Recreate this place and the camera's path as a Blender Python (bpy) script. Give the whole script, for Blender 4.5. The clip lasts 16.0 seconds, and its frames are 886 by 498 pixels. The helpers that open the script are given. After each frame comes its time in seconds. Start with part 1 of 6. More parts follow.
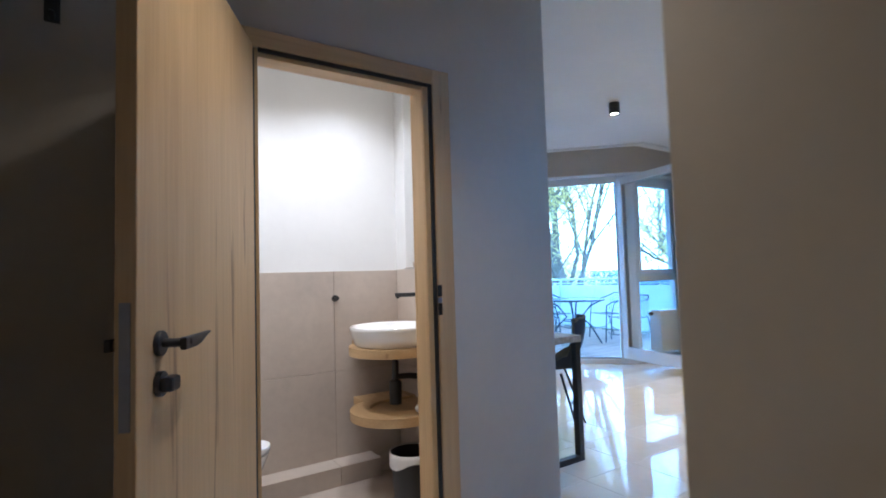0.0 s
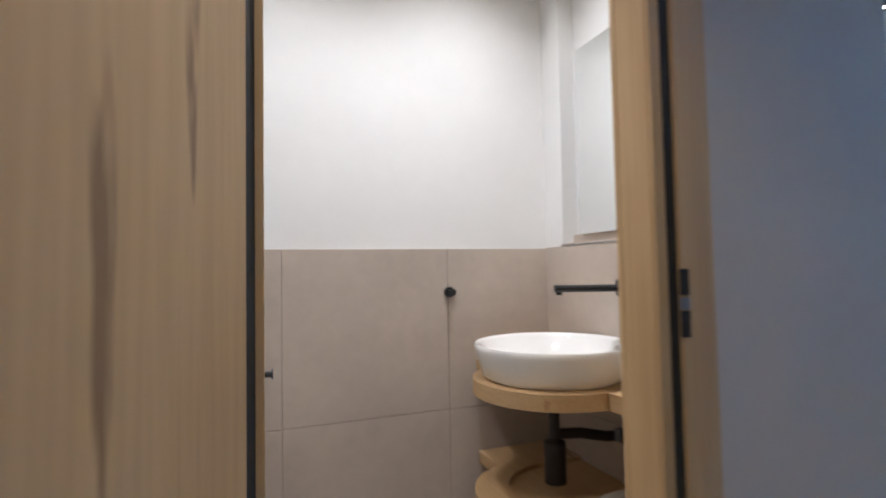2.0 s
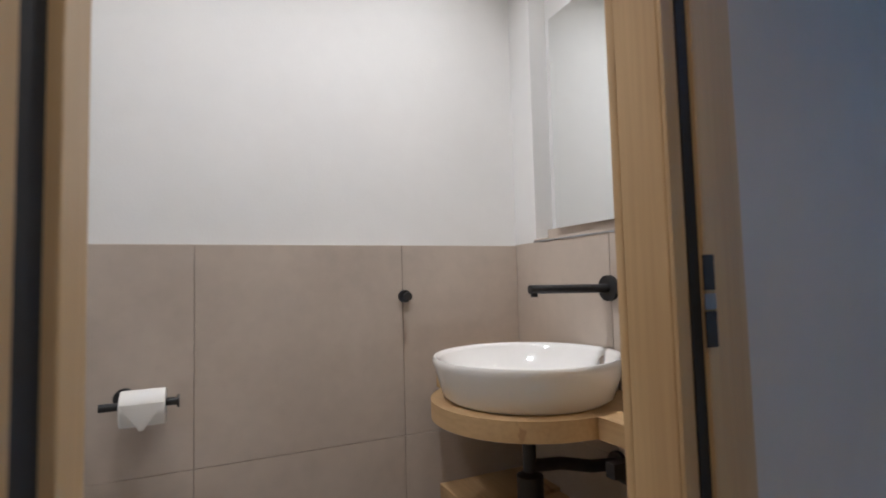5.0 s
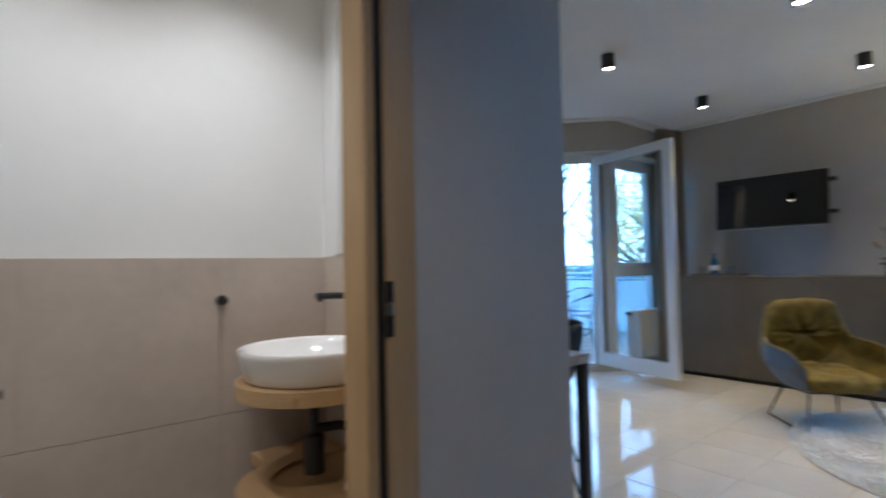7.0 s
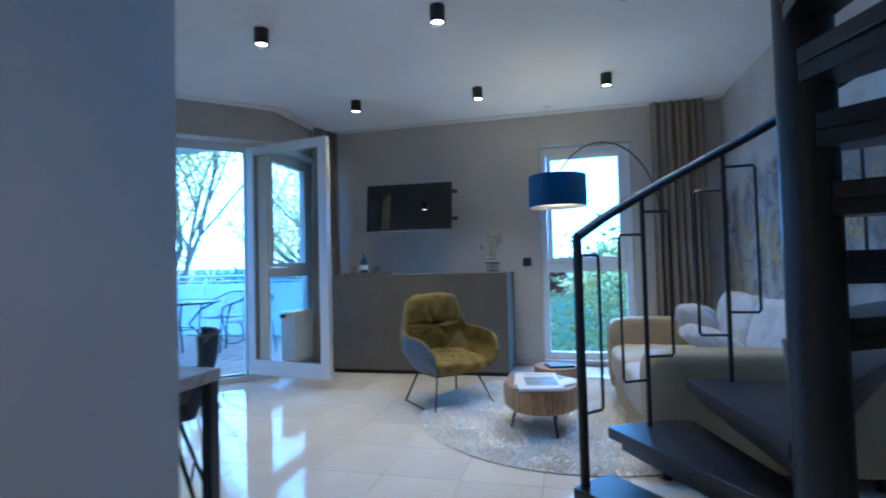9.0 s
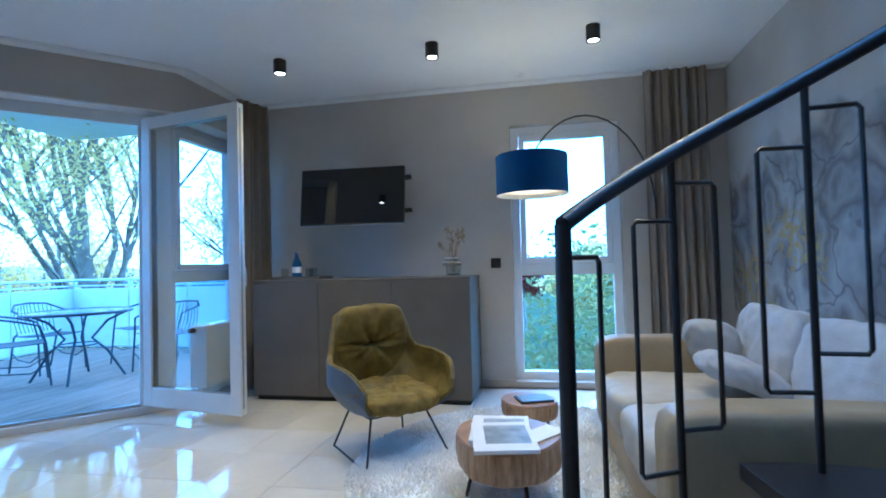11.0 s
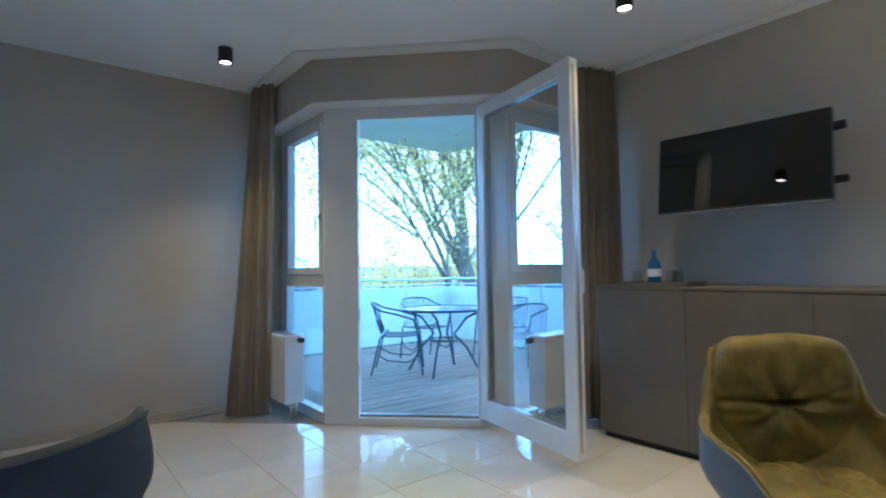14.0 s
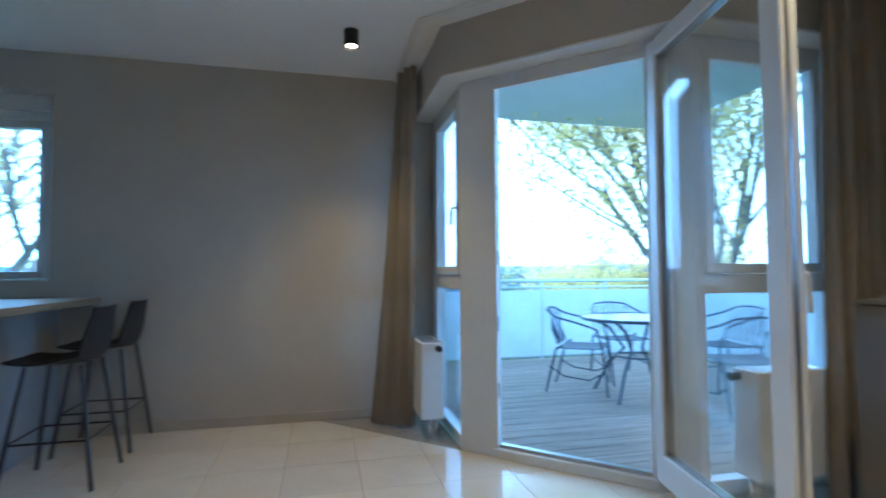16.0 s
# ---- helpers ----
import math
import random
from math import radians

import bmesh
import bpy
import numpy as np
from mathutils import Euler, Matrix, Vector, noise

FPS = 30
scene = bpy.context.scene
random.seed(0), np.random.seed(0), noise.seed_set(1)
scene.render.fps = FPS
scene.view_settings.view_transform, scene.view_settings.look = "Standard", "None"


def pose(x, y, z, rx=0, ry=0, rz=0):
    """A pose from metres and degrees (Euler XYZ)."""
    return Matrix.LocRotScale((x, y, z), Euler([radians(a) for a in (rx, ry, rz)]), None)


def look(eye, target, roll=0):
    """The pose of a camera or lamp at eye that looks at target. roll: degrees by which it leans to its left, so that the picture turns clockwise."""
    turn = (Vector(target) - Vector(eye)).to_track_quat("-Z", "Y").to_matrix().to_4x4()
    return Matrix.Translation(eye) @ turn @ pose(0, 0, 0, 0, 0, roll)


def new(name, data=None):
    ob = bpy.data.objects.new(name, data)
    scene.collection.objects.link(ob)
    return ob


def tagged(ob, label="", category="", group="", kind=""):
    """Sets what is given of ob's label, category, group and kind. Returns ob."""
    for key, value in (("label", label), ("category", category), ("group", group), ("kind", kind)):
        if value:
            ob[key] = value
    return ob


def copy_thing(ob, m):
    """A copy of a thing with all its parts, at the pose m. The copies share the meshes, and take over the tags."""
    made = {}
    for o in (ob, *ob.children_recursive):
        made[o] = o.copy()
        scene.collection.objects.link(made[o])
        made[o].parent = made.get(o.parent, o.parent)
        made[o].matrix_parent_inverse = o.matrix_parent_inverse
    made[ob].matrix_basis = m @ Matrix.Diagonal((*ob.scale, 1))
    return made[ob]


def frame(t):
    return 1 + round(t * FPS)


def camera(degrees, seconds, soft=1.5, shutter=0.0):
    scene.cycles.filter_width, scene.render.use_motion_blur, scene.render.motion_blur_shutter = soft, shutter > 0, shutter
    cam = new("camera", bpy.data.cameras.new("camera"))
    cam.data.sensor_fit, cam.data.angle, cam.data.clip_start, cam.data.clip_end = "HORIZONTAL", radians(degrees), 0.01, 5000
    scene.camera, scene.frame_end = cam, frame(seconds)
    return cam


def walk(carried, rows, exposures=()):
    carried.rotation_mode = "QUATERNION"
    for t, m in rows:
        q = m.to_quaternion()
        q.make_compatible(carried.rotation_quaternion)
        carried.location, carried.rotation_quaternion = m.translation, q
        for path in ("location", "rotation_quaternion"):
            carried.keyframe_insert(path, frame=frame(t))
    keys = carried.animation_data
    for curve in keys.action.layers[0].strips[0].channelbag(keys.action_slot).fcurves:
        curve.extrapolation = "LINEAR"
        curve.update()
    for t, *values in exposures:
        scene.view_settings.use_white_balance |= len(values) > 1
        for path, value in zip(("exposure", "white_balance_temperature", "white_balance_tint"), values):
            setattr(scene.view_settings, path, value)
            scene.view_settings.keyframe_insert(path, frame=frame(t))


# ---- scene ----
cam = camera(82.4, 16.0, 1.8, 0.6)
PATH = [
    (0, (-0.095, -0.178, 1.132), (1.004, 1.49, 1.24), -1.7),
    (0.5, (-0.009, 0.061, 1.127), (1.063, 1.746, 1.236), -1.6),
    (1, (0.111, 0.365, 1.09), (1.142, 2.076, 1.199), -1.6),
    (1.5, (0.218, 0.646, 1.107), (1.12, 2.429, 1.197), -1.2),
    (2, (0.338, 0.938, 1.1), (1.041, 2.808, 1.186), -1.1),
    (2.5, (0.407, 1.188, 1.055), (1.053, 3.078, 1.16), -0.9),
    (3, (0.466, 1.428, 1.045), (1.14, 3.308, 1.152), -0.8),
    (3.5, (0.513, 1.512, 1.041), (1.227, 3.377, 1.143), -1.0),
    (4, (0.558, 1.445, 1.035), (1.32, 3.291, 1.145), -1.0),
    (4.2, (0.553, 1.396, 1.032), (1.332, 3.234, 1.147), -1.0),
    (6.3, (0.338, 0.74, 1.146), (1.324, 2.478, 1.243), -1.5),
    (6.5, (0.356, 0.682, 1.133), (1.395, 2.389, 1.221), -1.1),
    (7, (0.45, 0.679, 1.122), (1.718, 2.224, 1.2), -1.2),
    (7.5, (0.58, 0.754, 1.118), (2.15, 1.989, 1.194), -1.5),
    (8, (0.648, 0.812, 1.107), (2.417, 1.743, 1.179), -1.5),
    (8.5, (0.697, 0.824, 1.097), (2.584, 1.485, 1.167), -1.5),
    (9, (0.8, 0.809, 1.081), (2.742, 1.283, 1.143), -1.5),
    (9.2, (0.863, 0.802, 1.079), (2.816, 1.227, 1.138), -1.4),
    (11.3, (1.877, 0.813, 1.111), (3.839, 1.198, 1.167), -1.5),
    (11.5, (1.934, 0.808, 1.12), (3.88, 1.265, 1.174), -1.8),
    (12, (2.081, 0.81, 1.118), (3.925, 1.58, 1.182), -1.5),
    (12.5, (2.219, 0.889, 1.11), (3.949, 1.89, 1.177), -1.2),
    (13, (2.377, 1.006, 1.125), (3.949, 2.239, 1.2), -1.1),
    (13.5, (2.526, 1.121, 1.13), (3.957, 2.516, 1.201), -0.95),
    (14, (2.677, 1.213, 1.101), (3.939, 2.762, 1.19), -0.8),
    (14.5, (2.843, 1.365, 1.104), (3.982, 3.007, 1.191), -0.6),
    (15, (3.021, 1.514, 1.117), (4.028, 3.239, 1.209), -0.6),
    (15.5, (3.251, 1.55, 1.12), (4.086, 3.365, 1.207), -0.5),
    (16, (3.503, 1.571, 1.113), (3.97, 3.514, 1.202), -0.3),
]
EXPO = [(0.0, 1.42, 5200, 10), (1.5, 1.26, 5400, 10), (3.0, 0.92, 5600, 10), (4.2, 0.84, 5600, 10), (6.5, 0.66, 5450, 9), (7.4, 0.68, 5200, 6), (8.0, 0.70, 4600, 5), (9.2, 0.89, 4550, 5), (12.0, 1.02, 4780, 4), (13.0, 0.94, 5050, 4), (14.0, 0.88, 5400, 4), (16.0, 0.87, 5800, 4)]
walk(cam, [(t, look(eye, target, roll)) for t, eye, target, roll in PATH], EXPO)

# ---- world and light ----
SUN_ELEV, SUN_ROT = radians(38), radians(60)
world = bpy.data.worlds.new("overcast_sky")
scene.world = world
world.use_nodes = True
wn, wl = world.node_tree.nodes, world.node_tree.links
wn.clear()
sky = wn.new("ShaderNodeTexSky")
sky.sky_type, sky.sun_disc, sky.sun_elevation, sky.sun_rotation = "NISHITA", False, SUN_ELEV, SUN_ROT
wco = wn.new("ShaderNodeTexCoord")
wns = wn.new("ShaderNodeTexNoise")
wns.inputs["Scale"].default_value, wns.inputs["Detail"].default_value = 3.0, 6.0
wrm = wn.new("ShaderNodeValToRGB")
wrm.color_ramp.elements[0].position, wrm.color_ramp.elements[1].position = 0.3, 0.62
wmx = wn.new("ShaderNodeMix")
wmx.data_type = "RGBA"
wmx.inputs["B"].default_value = (14, 30.5, 57, 1)
wbg = wn.new("ShaderNodeBackground")
wbg.inputs["Strength"].default_value = 0.15
wout = wn.new("ShaderNodeOutputWorld")
wl.new(wco.outputs["Generated"], wns.inputs["Vector"])
wl.new(wns.outputs["Fac"], wrm.inputs["Fac"])
wl.new(wrm.outputs["Color"], wmx.inputs["Factor"])
wl.new(sky.outputs["Color"], wmx.inputs["A"])
wl.new(wmx.outputs["Result"], wbg.inputs["Color"])
wl.new(wbg.outputs["Background"], wout.inputs["Surface"])

sun_data = bpy.data.lights.new("sun", "SUN")
sun_data.energy, sun_data.angle, sun_data.color = 1.2, radians(12), (1.0, 0.96, 0.9)
sun = new("sun", sun_data)
sun.matrix_basis = look((20, 8, 25), (0, 0, 0))


def lamp_spot(name, place, target, watts, colour, cone=110, radius=0.03, blend=0.6):
    data = bpy.data.lights.new(name, "SPOT")
    data.energy, data.color, data.spot_size, data.spot_blend, data.shadow_soft_size = watts, colour, radians(cone), blend, radius
    ob = new(name, data)
    ob.matrix_basis = look(place, target)
    return ob


WARM = (1.0, 0.745, 0.39)
SHADE = (5.36, 0.87)   # centre of the arc lamp's shade
SPOTS = [(3.68, 2.69), (5.2, 2.69), (3.72, 1.52), (5.2, 1.53), (5.2, 0.44), (3.68, 4.76), (3.72, 0.44)]
for sx, sy in SPOTS:
    lamp_spot("spot_light", (sx, sy, 2.535), (sx, sy, 0), 30, WARM, 96, 0.06, 0.85)
BATH_SPOTS = [(0.42, 2.18), (1.03, 2.20)]
for (sx, sy), watts in zip(BATH_SPOTS, (20, 27)):
    lamp_spot("bath_spot_light", (sx, sy, 2.47), (sx, sy, 0), watts, (1.0, 0.90, 0.80), 124, 0.03, 0.95)
lamp_spot("hall_spot_light", (0.54, 0.95, 2.47), (0.54, 0.95, 0), 15, (1.0, 0.80, 0.56), 116, 0.035, 0.8)

bulb_data = bpy.data.lights.new("lampshade_bulb", "POINT")
bulb_data.energy, bulb_data.color, bulb_data.shadow_soft_size = 3.4, (1.0, 0.80, 0.52), 0.09
new("lampshade_bulb", bulb_data).location = (*SHADE, 1.70)


# ---- materials ----
def mat(name, colour, rough=0.5, metal=0.0, vary=0.12, scale=6.0, bump=0.0, bscale=60.0, stretch=(1, 1, 1), coat=0.0, second=None, random_tint=0.0, island=False, spec=0.5):
    """Principled surface with two scales of colour variation and fine relief, in world-sized coordinates."""
    m = bpy.data.materials.new(name)
    m.use_nodes = True
    n, l = m.node_tree.nodes, m.node_tree.links
    b = n["Principled BSDF"]
    b.inputs["Roughness"].default_value, b.inputs["Metallic"].default_value = rough, metal
    b.inputs["Coat Weight"].default_value = coat
    b.inputs["Specular IOR Level"].default_value = spec
    co = n.new("ShaderNodeNewGeometry") if not random_tint else n.new("ShaderNodeTexCoord")
    mp = n.new("ShaderNodeMapping")
    mp.inputs["Scale"].default_value = stretch
    l.new(co.outputs["Position" if not random_tint else "Object"], mp.inputs["Vector"])
    big, fine = n.new("ShaderNodeTexNoise"), n.new("ShaderNodeTexNoise")
    big.inputs["Scale"].default_value, big.inputs["Detail"].default_value = scale, 5
    fine.inputs["Scale"].default_value, fine.inputs["Detail"].default_value = scale * 9, 4
    l.new(mp.outputs["Vector"], big.inputs["Vector"])
    l.new(mp.outputs["Vector"], fine.inputs["Vector"])
    ramp = n.new("ShaderNodeValToRGB")
    ramp.color_ramp.elements[0].position, ramp.color_ramp.elements[1].position = 0.32, 0.68
    c = Vector(colour)
    d = Vector(second) if second else c * (1 - vary)
    e = c * (1 + vary * 0.6)
    ramp.color_ramp.elements[0].color = (*d, 1)
    ramp.color_ramp.elements[1].color = (*[min(1, v) for v in e], 1)
    add = n.new("ShaderNodeMath")
    add.operation = "MULTIPLY_ADD"
    add.inputs[1].default_value = 0.35
    l.new(fine.outputs["Fac"], add.inputs[0])
    sub = n.new("ShaderNodeMath")
    sub.operation = "SUBTRACT"
    sub.inputs[1].default_value = 0.175
    l.new(big.outputs["Fac"], sub.inputs[0])
    l.new(sub.outputs[0], add.inputs[2])
    l.new(add.outputs[0], ramp.inputs["Fac"])
    out = ramp.outputs["Color"]
    if random_tint:
        oi = n.new("ShaderNodeObjectInfo") if not island else n.new("ShaderNodeNewGeometry")
        hsv = n.new("ShaderNodeHueSaturation")
        mr = n.new("ShaderNodeMapRange")
        mr.inputs["To Min"].default_value, mr.inputs["To Max"].default_value = 1 - random_tint, 1 + random_tint
        l.new(oi.outputs["Random" if not island else "Random Per Island"], mr.inputs["Value"])
        l.new(mr.outputs["Result"], hsv.inputs["Value"])
        l.new(out, hsv.inputs["Color"])
        out = hsv.outputs["Color"]
    l.new(out, b.inputs["Base Color"])
    rr = n.new("ShaderNodeMapRange")
    rr.inputs["To Min"].default_value, rr.inputs["To Max"].default_value = max(0.02, rough * 0.85), min(1, rough * 1.15)
    l.new(fine.outputs["Fac"], rr.inputs["Value"])
    l.new(rr.outputs["Result"], b.inputs["Roughness"])
    if bump:
        bn, bp = n.new("ShaderNodeTexNoise"), n.new("ShaderNodeBump")
        bn.inputs["Scale"].default_value, bn.inputs["Detail"].default_value = bscale, 5
        l.new(mp.outputs["Vector"], bn.inputs["Vector"])
        bp.inputs["Strength"].default_value, bp.inputs["Distance"].default_value = bump, 0.01
        l.new(bn.outputs["Fac"], bp.inputs["Height"])
        l.new(bp.outputs["Normal"], b.inputs["Normal"])
    return m


def glass(name, tint=(1, 1, 1), rough=0.0, gloss=0.04):
    m = bpy.data.materials.new(name)
    m.use_nodes = True
    n, l = m.node_tree.nodes, m.node_tree.links
    n.clear()
    tr, gl, fr, mx, out = (n.new("ShaderNode" + k) for k in ("BsdfTransparent", "BsdfGlossy", "LayerWeight", "MixShader", "OutputMaterial"))
    tr.inputs["Color"].default_value, gl.inputs["Roughness"].default_value, fr.inputs["Blend"].default_value = (*tint, 1), rough, 0.5
    pw, ad = n.new("ShaderNodeMath"), n.new("ShaderNodeMath")
    pw.operation, pw.inputs[1].default_value = "POWER", 4.0
    ad.operation, ad.inputs[1].default_value, ad.inputs[2].default_value = "MULTIPLY_ADD", 0.8, gloss
    l.new(fr.outputs["Facing"], pw.inputs[0])
    l.new(pw.outputs[0], ad.inputs[0])
    l.new(ad.outputs[0], mx.inputs["Fac"])
    l.new(tr.outputs[0], mx.inputs[1])
    l.new(gl.outputs[0], mx.inputs[2])
    l.new(mx.outputs[0], out.inputs["Surface"])
    return m


def glow(name, colour, strength):
    m = bpy.data.materials.new(name)
    m.use_nodes = True
    b = m.node_tree.nodes["Principled BSDF"]
    b.inputs["Base Color"].default_value = (0.8, 0.8, 0.8, 1)
    b.inputs["Emission Color"].default_value, b.inputs["Emission Strength"].default_value = (*colour, 1), strength
    return m


def translucent(name, colour, share=0.5, rough=0.6):
    m = mat(name, colour, rough, vary=0.15, scale=2, spec=0.15)
    n, l = m.node_tree.nodes, m.node_tree.links
    b = n["Principled BSDF"]
    ts, mx = n.new("ShaderNodeBsdfTranslucent"), n.new("ShaderNodeMixShader")
    ts.inputs["Color"].default_value = (*colour, 1)
    mx.inputs["Fac"].default_value = share
    l.new(b.outputs[0], mx.inputs[1])
    l.new(ts.outputs[0], mx.inputs[2])
    l.new(mx.outputs[0], n["Material Output"].inputs["Surface"])
    return m


M_PAINT = mat("taupe_paint", (0.535, 0.488, 0.425), 0.75, vary=0.05, scale=2.5, bump=0.06, bscale=140)
M_WHITE = mat("white_paint", (0.80, 0.80, 0.79), 0.8, vary=0.03, scale=2, bump=0.05, bscale=150)
M_CEIL = mat("ceiling_paint", (0.89, 0.89, 0.89), 0.8, vary=0.03, scale=1.5, bump=0.04, bscale=150)
M_UPVC = mat("white_window_plastic", (0.80, 0.81, 0.82), 0.35, vary=0.03, scale=4)


def oak(name, axis, light=(0.58, 0.40, 0.205), dark=(0.47, 0.31, 0.15), crack=(0.15, 0.085, 0.035)):
    """Knotty oak: broad plank figure, fine pores and a few dark cracks, the grain running along one axis."""
    m = mat(name, light, 0.5, bump=0.06, bscale=40, stretch=tuple(0.4 if k == axis else 9 for k in range(3)))
    n, l = m.node_tree.nodes, m.node_tree.links
    b = n["Principled BSDF"]
    geo = n.new("ShaderNodeNewGeometry")
    def field(across, along, scale, detail, warp=0.0):
        mp, t = n.new("ShaderNodeMapping"), n.new("ShaderNodeTexNoise")
        mp.inputs["Scale"].default_value = tuple(along if k == axis else across for k in range(3))
        t.inputs["Scale"].default_value, t.inputs["Detail"].default_value, t.inputs["Distortion"].default_value = scale, detail, warp
        l.new(geo.outputs["Position"], mp.inputs["Vector"])
        l.new(mp.outputs["Vector"], t.inputs["Vector"])
        return t.outputs["Fac"]
    def ramp(src, stops):
        r = n.new("ShaderNodeValToRGB")
        e = r.color_ramp.elements
        e[0].position, e[0].color = stops[0][0], (*stops[0][1], 1)
        e[1].position, e[1].color = stops[-1][0], (*stops[-1][1], 1)
        for p, c in stops[1:-1]:
            e.new(p).color = (*c, 1)
        l.new(src, r.inputs["Fac"])
        return r.outputs["Color"]
    def blend(kind, fac, a, c):
        x = n.new("ShaderNodeMix")
        x.data_type, x.blend_type = "RGBA", kind
        if isinstance(fac, float):
            x.inputs["Factor"].default_value = fac
        else:
            l.new(fac, x.inputs["Factor"])
        l.new(a, x.inputs["A"])
        if isinstance(c, tuple):
            x.inputs["B"].default_value = (*c, 1)
        else:
            l.new(c, x.inputs["B"])
        return x.outputs["Result"]
    mid = tuple((a + c) / 2 for a, c in zip(light, dark))
    figure = ramp(field(1.5, 0.22, 2.4, 4, 0.9), ((0.30, dark), (0.45, mid), (0.58, light), (0.75, mid)))
    pores = ramp(field(34, 1.0, 3.0, 3), ((0.35, (0.72, 0.70, 0.66)), (0.62, (1, 1, 1))))
    split = ramp(field(7.0, 0.42, 2.2, 4, 0.5), ((0.66, (0, 0, 0)), (0.70, (0.8, 0.8, 0.8))))
    l.new(blend("MIX", split, blend("MULTIPLY", 0.32, figure, pores), crack), b.inputs["Base Color"])
    return m


M_OAK = oak("oak_veneer", 2)
M_OAKLEAF = oak("oak_door_veneer", 2, (0.58, 0.395, 0.20), (0.46, 0.30, 0.145), (0.20, 0.12, 0.055))
M_OAKH = oak("oak_board", 1, crack=(0.36, 0.22, 0.10))
M_SEAL = mat("black_rubber", (0.02, 0.02, 0.02), 0.7)
M_BLACK = mat("matt_black_metal", (0.018, 0.018, 0.02), 0.42, vary=0.2, scale=15)
M_STAIR = mat("black_lacquered_wood", (0.014, 0.014, 0.017), 0.35, vary=0.25, scale=8, bump=0.03, bscale=60)
M_TILEF = mat("polished_cream_tile", (0.75, 0.69, 0.61), 0.06, vary=0.07, scale=3, random_tint=0.035)
M_SKIRT = mat("tan_skirting_tile", (0.50, 0.435, 0.35), 0.3, vary=0.08, scale=4)
M_GROUT = mat("tile_grout", (0.30, 0.27, 0.235), 0.85, vary=0.15, scale=20)
M_TILEB = mat("beige_stone_tile", (0.50, 0.43, 0.365), 0.45, vary=0.12, scale=2.5, bump=0.03, bscale=60, random_tint=0.02)
M_GROUTB = mat("beige_grout", (0.38, 0.33, 0.275), 0.9)
M_CERAM = mat("white_ceramic", (0.83, 0.82, 0.80), 0.08, vary=0.02, coat=0.4)
M_CHROME = mat("chrome", (0.75, 0.75, 0.76), 0.08, 1.0, vary=0.02)
M_STEEL = mat("brushed_steel", (0.45, 0.45, 0.46), 0.3, 1.0, vary=0.08, scale=30)
M_LOCK = mat("dull_lock_steel", (0.26, 0.26, 0.27), 0.55, 0.6, vary=0.1, scale=20)
M_SIDE = mat("taupe_laminate", (0.148, 0.128, 0.102), 0.55, vary=0.09, scale=4, bump=0.02, bscale=120)
M_SCREEN = mat("television_screen", (0.006, 0.006, 0.007), 0.025, vary=0.1)
M_PLASTIC = mat("black_plastic", (0.02, 0.02, 0.021), 0.4)
M_CURT = translucent("taupe_curtain_cloth", (0.34, 0.29, 0.235), 0.18, 0.9)
M_LEATH = mat("olive_leather", (0.195, 0.140, 0.034), 0.6, vary=0.35, scale=11, bump=0.3, bscale=38, spec=0.25)
M_SHELL = mat("blue_grey_leather", (0.095, 0.12, 0.16), 0.5, vary=0.12, scale=10, bump=0.1, bscale=120, spec=0.3)
M_SOFA = mat("beige_leather", (0.36, 0.268, 0.145), 0.5, vary=0.12, scale=5, bump=0.1, bscale=60)
M_SEAT = mat("pale_seat_leather", (0.47, 0.42, 0.34), 0.55, vary=0.1, scale=5, bump=0.1, bscale=60)
M_PILLOW = mat("off_white_cloth", (0.47, 0.47, 0.48), 0.9, vary=0.07, scale=12, bump=0.25, bscale=120)
M_RUG = mat("cream_shag", (0.86, 0.84, 0.80), 0.95, vary=0.05, scale=3, bump=0.3, bscale=90, second=(0.80, 0.77, 0.73))
M_LOG = mat("log_bark_side", (0.42, 0.275, 0.15), 0.6, vary=0.3, scale=8, bump=0.3, bscale=20, stretch=(6, 6, 0.7), second=(0.24, 0.14, 0.07))
M_LOGTOP = mat("log_cut_top", (0.34, 0.20, 0.115), 0.4, vary=0.25, scale=9, bump=0.05, bscale=40)
M_PAPER = mat("white_paper", (0.78, 0.77, 0.74), 0.6, vary=0.03)
M_COVER = mat("grey_book_cover", (0.30, 0.33, 0.33), 0.35, vary=0.35, scale=14)
M_DARKPAD = mat("dark_striped_pad", (0.03, 0.033, 0.04), 0.5, vary=0.4, scale=30)
M_NAVY = translucent("navy_lampshade_cloth", (0.015, 0.07, 0.22), 0.12, 0.85)
M_SHADEIN = mat("white_shade_lining", (0.80, 0.78, 0.73), 0.8, vary=0.02)
M_DIFFUSE = translucent("lamp_diffuser_sheet", (0.84, 0.81, 0.74), 0.55, 0.6)
M_BULB = glow("lit_bulb", (1.0, 0.84, 0.62), 24.0)
M_GLASS = glass("window_glass", (0.94, 0.97, 0.98))
M_CLEAR = glass("clear_glass", (0.93, 0.95, 0.95))
M_BLUEG = glass("blue_bottle_glass", (0.30, 0.58, 0.86))
M_MIRROR = mat("mirror_silver", (0.88, 0.90, 0.90), 0.01, 1.0, vary=0.0)
M_DECK = mat("weathered_deck_wood", (0.33, 0.24, 0.19), 0.65, vary=0.25, scale=5, bump=0.15, bscale=40, stretch=(0.5, 8, 8), second=(0.19, 0.145, 0.12), random_tint=0.12)
M_PANEL = translucent("white_balcony_panel", (0.74, 0.78, 0.80), 0.35, 0.35)
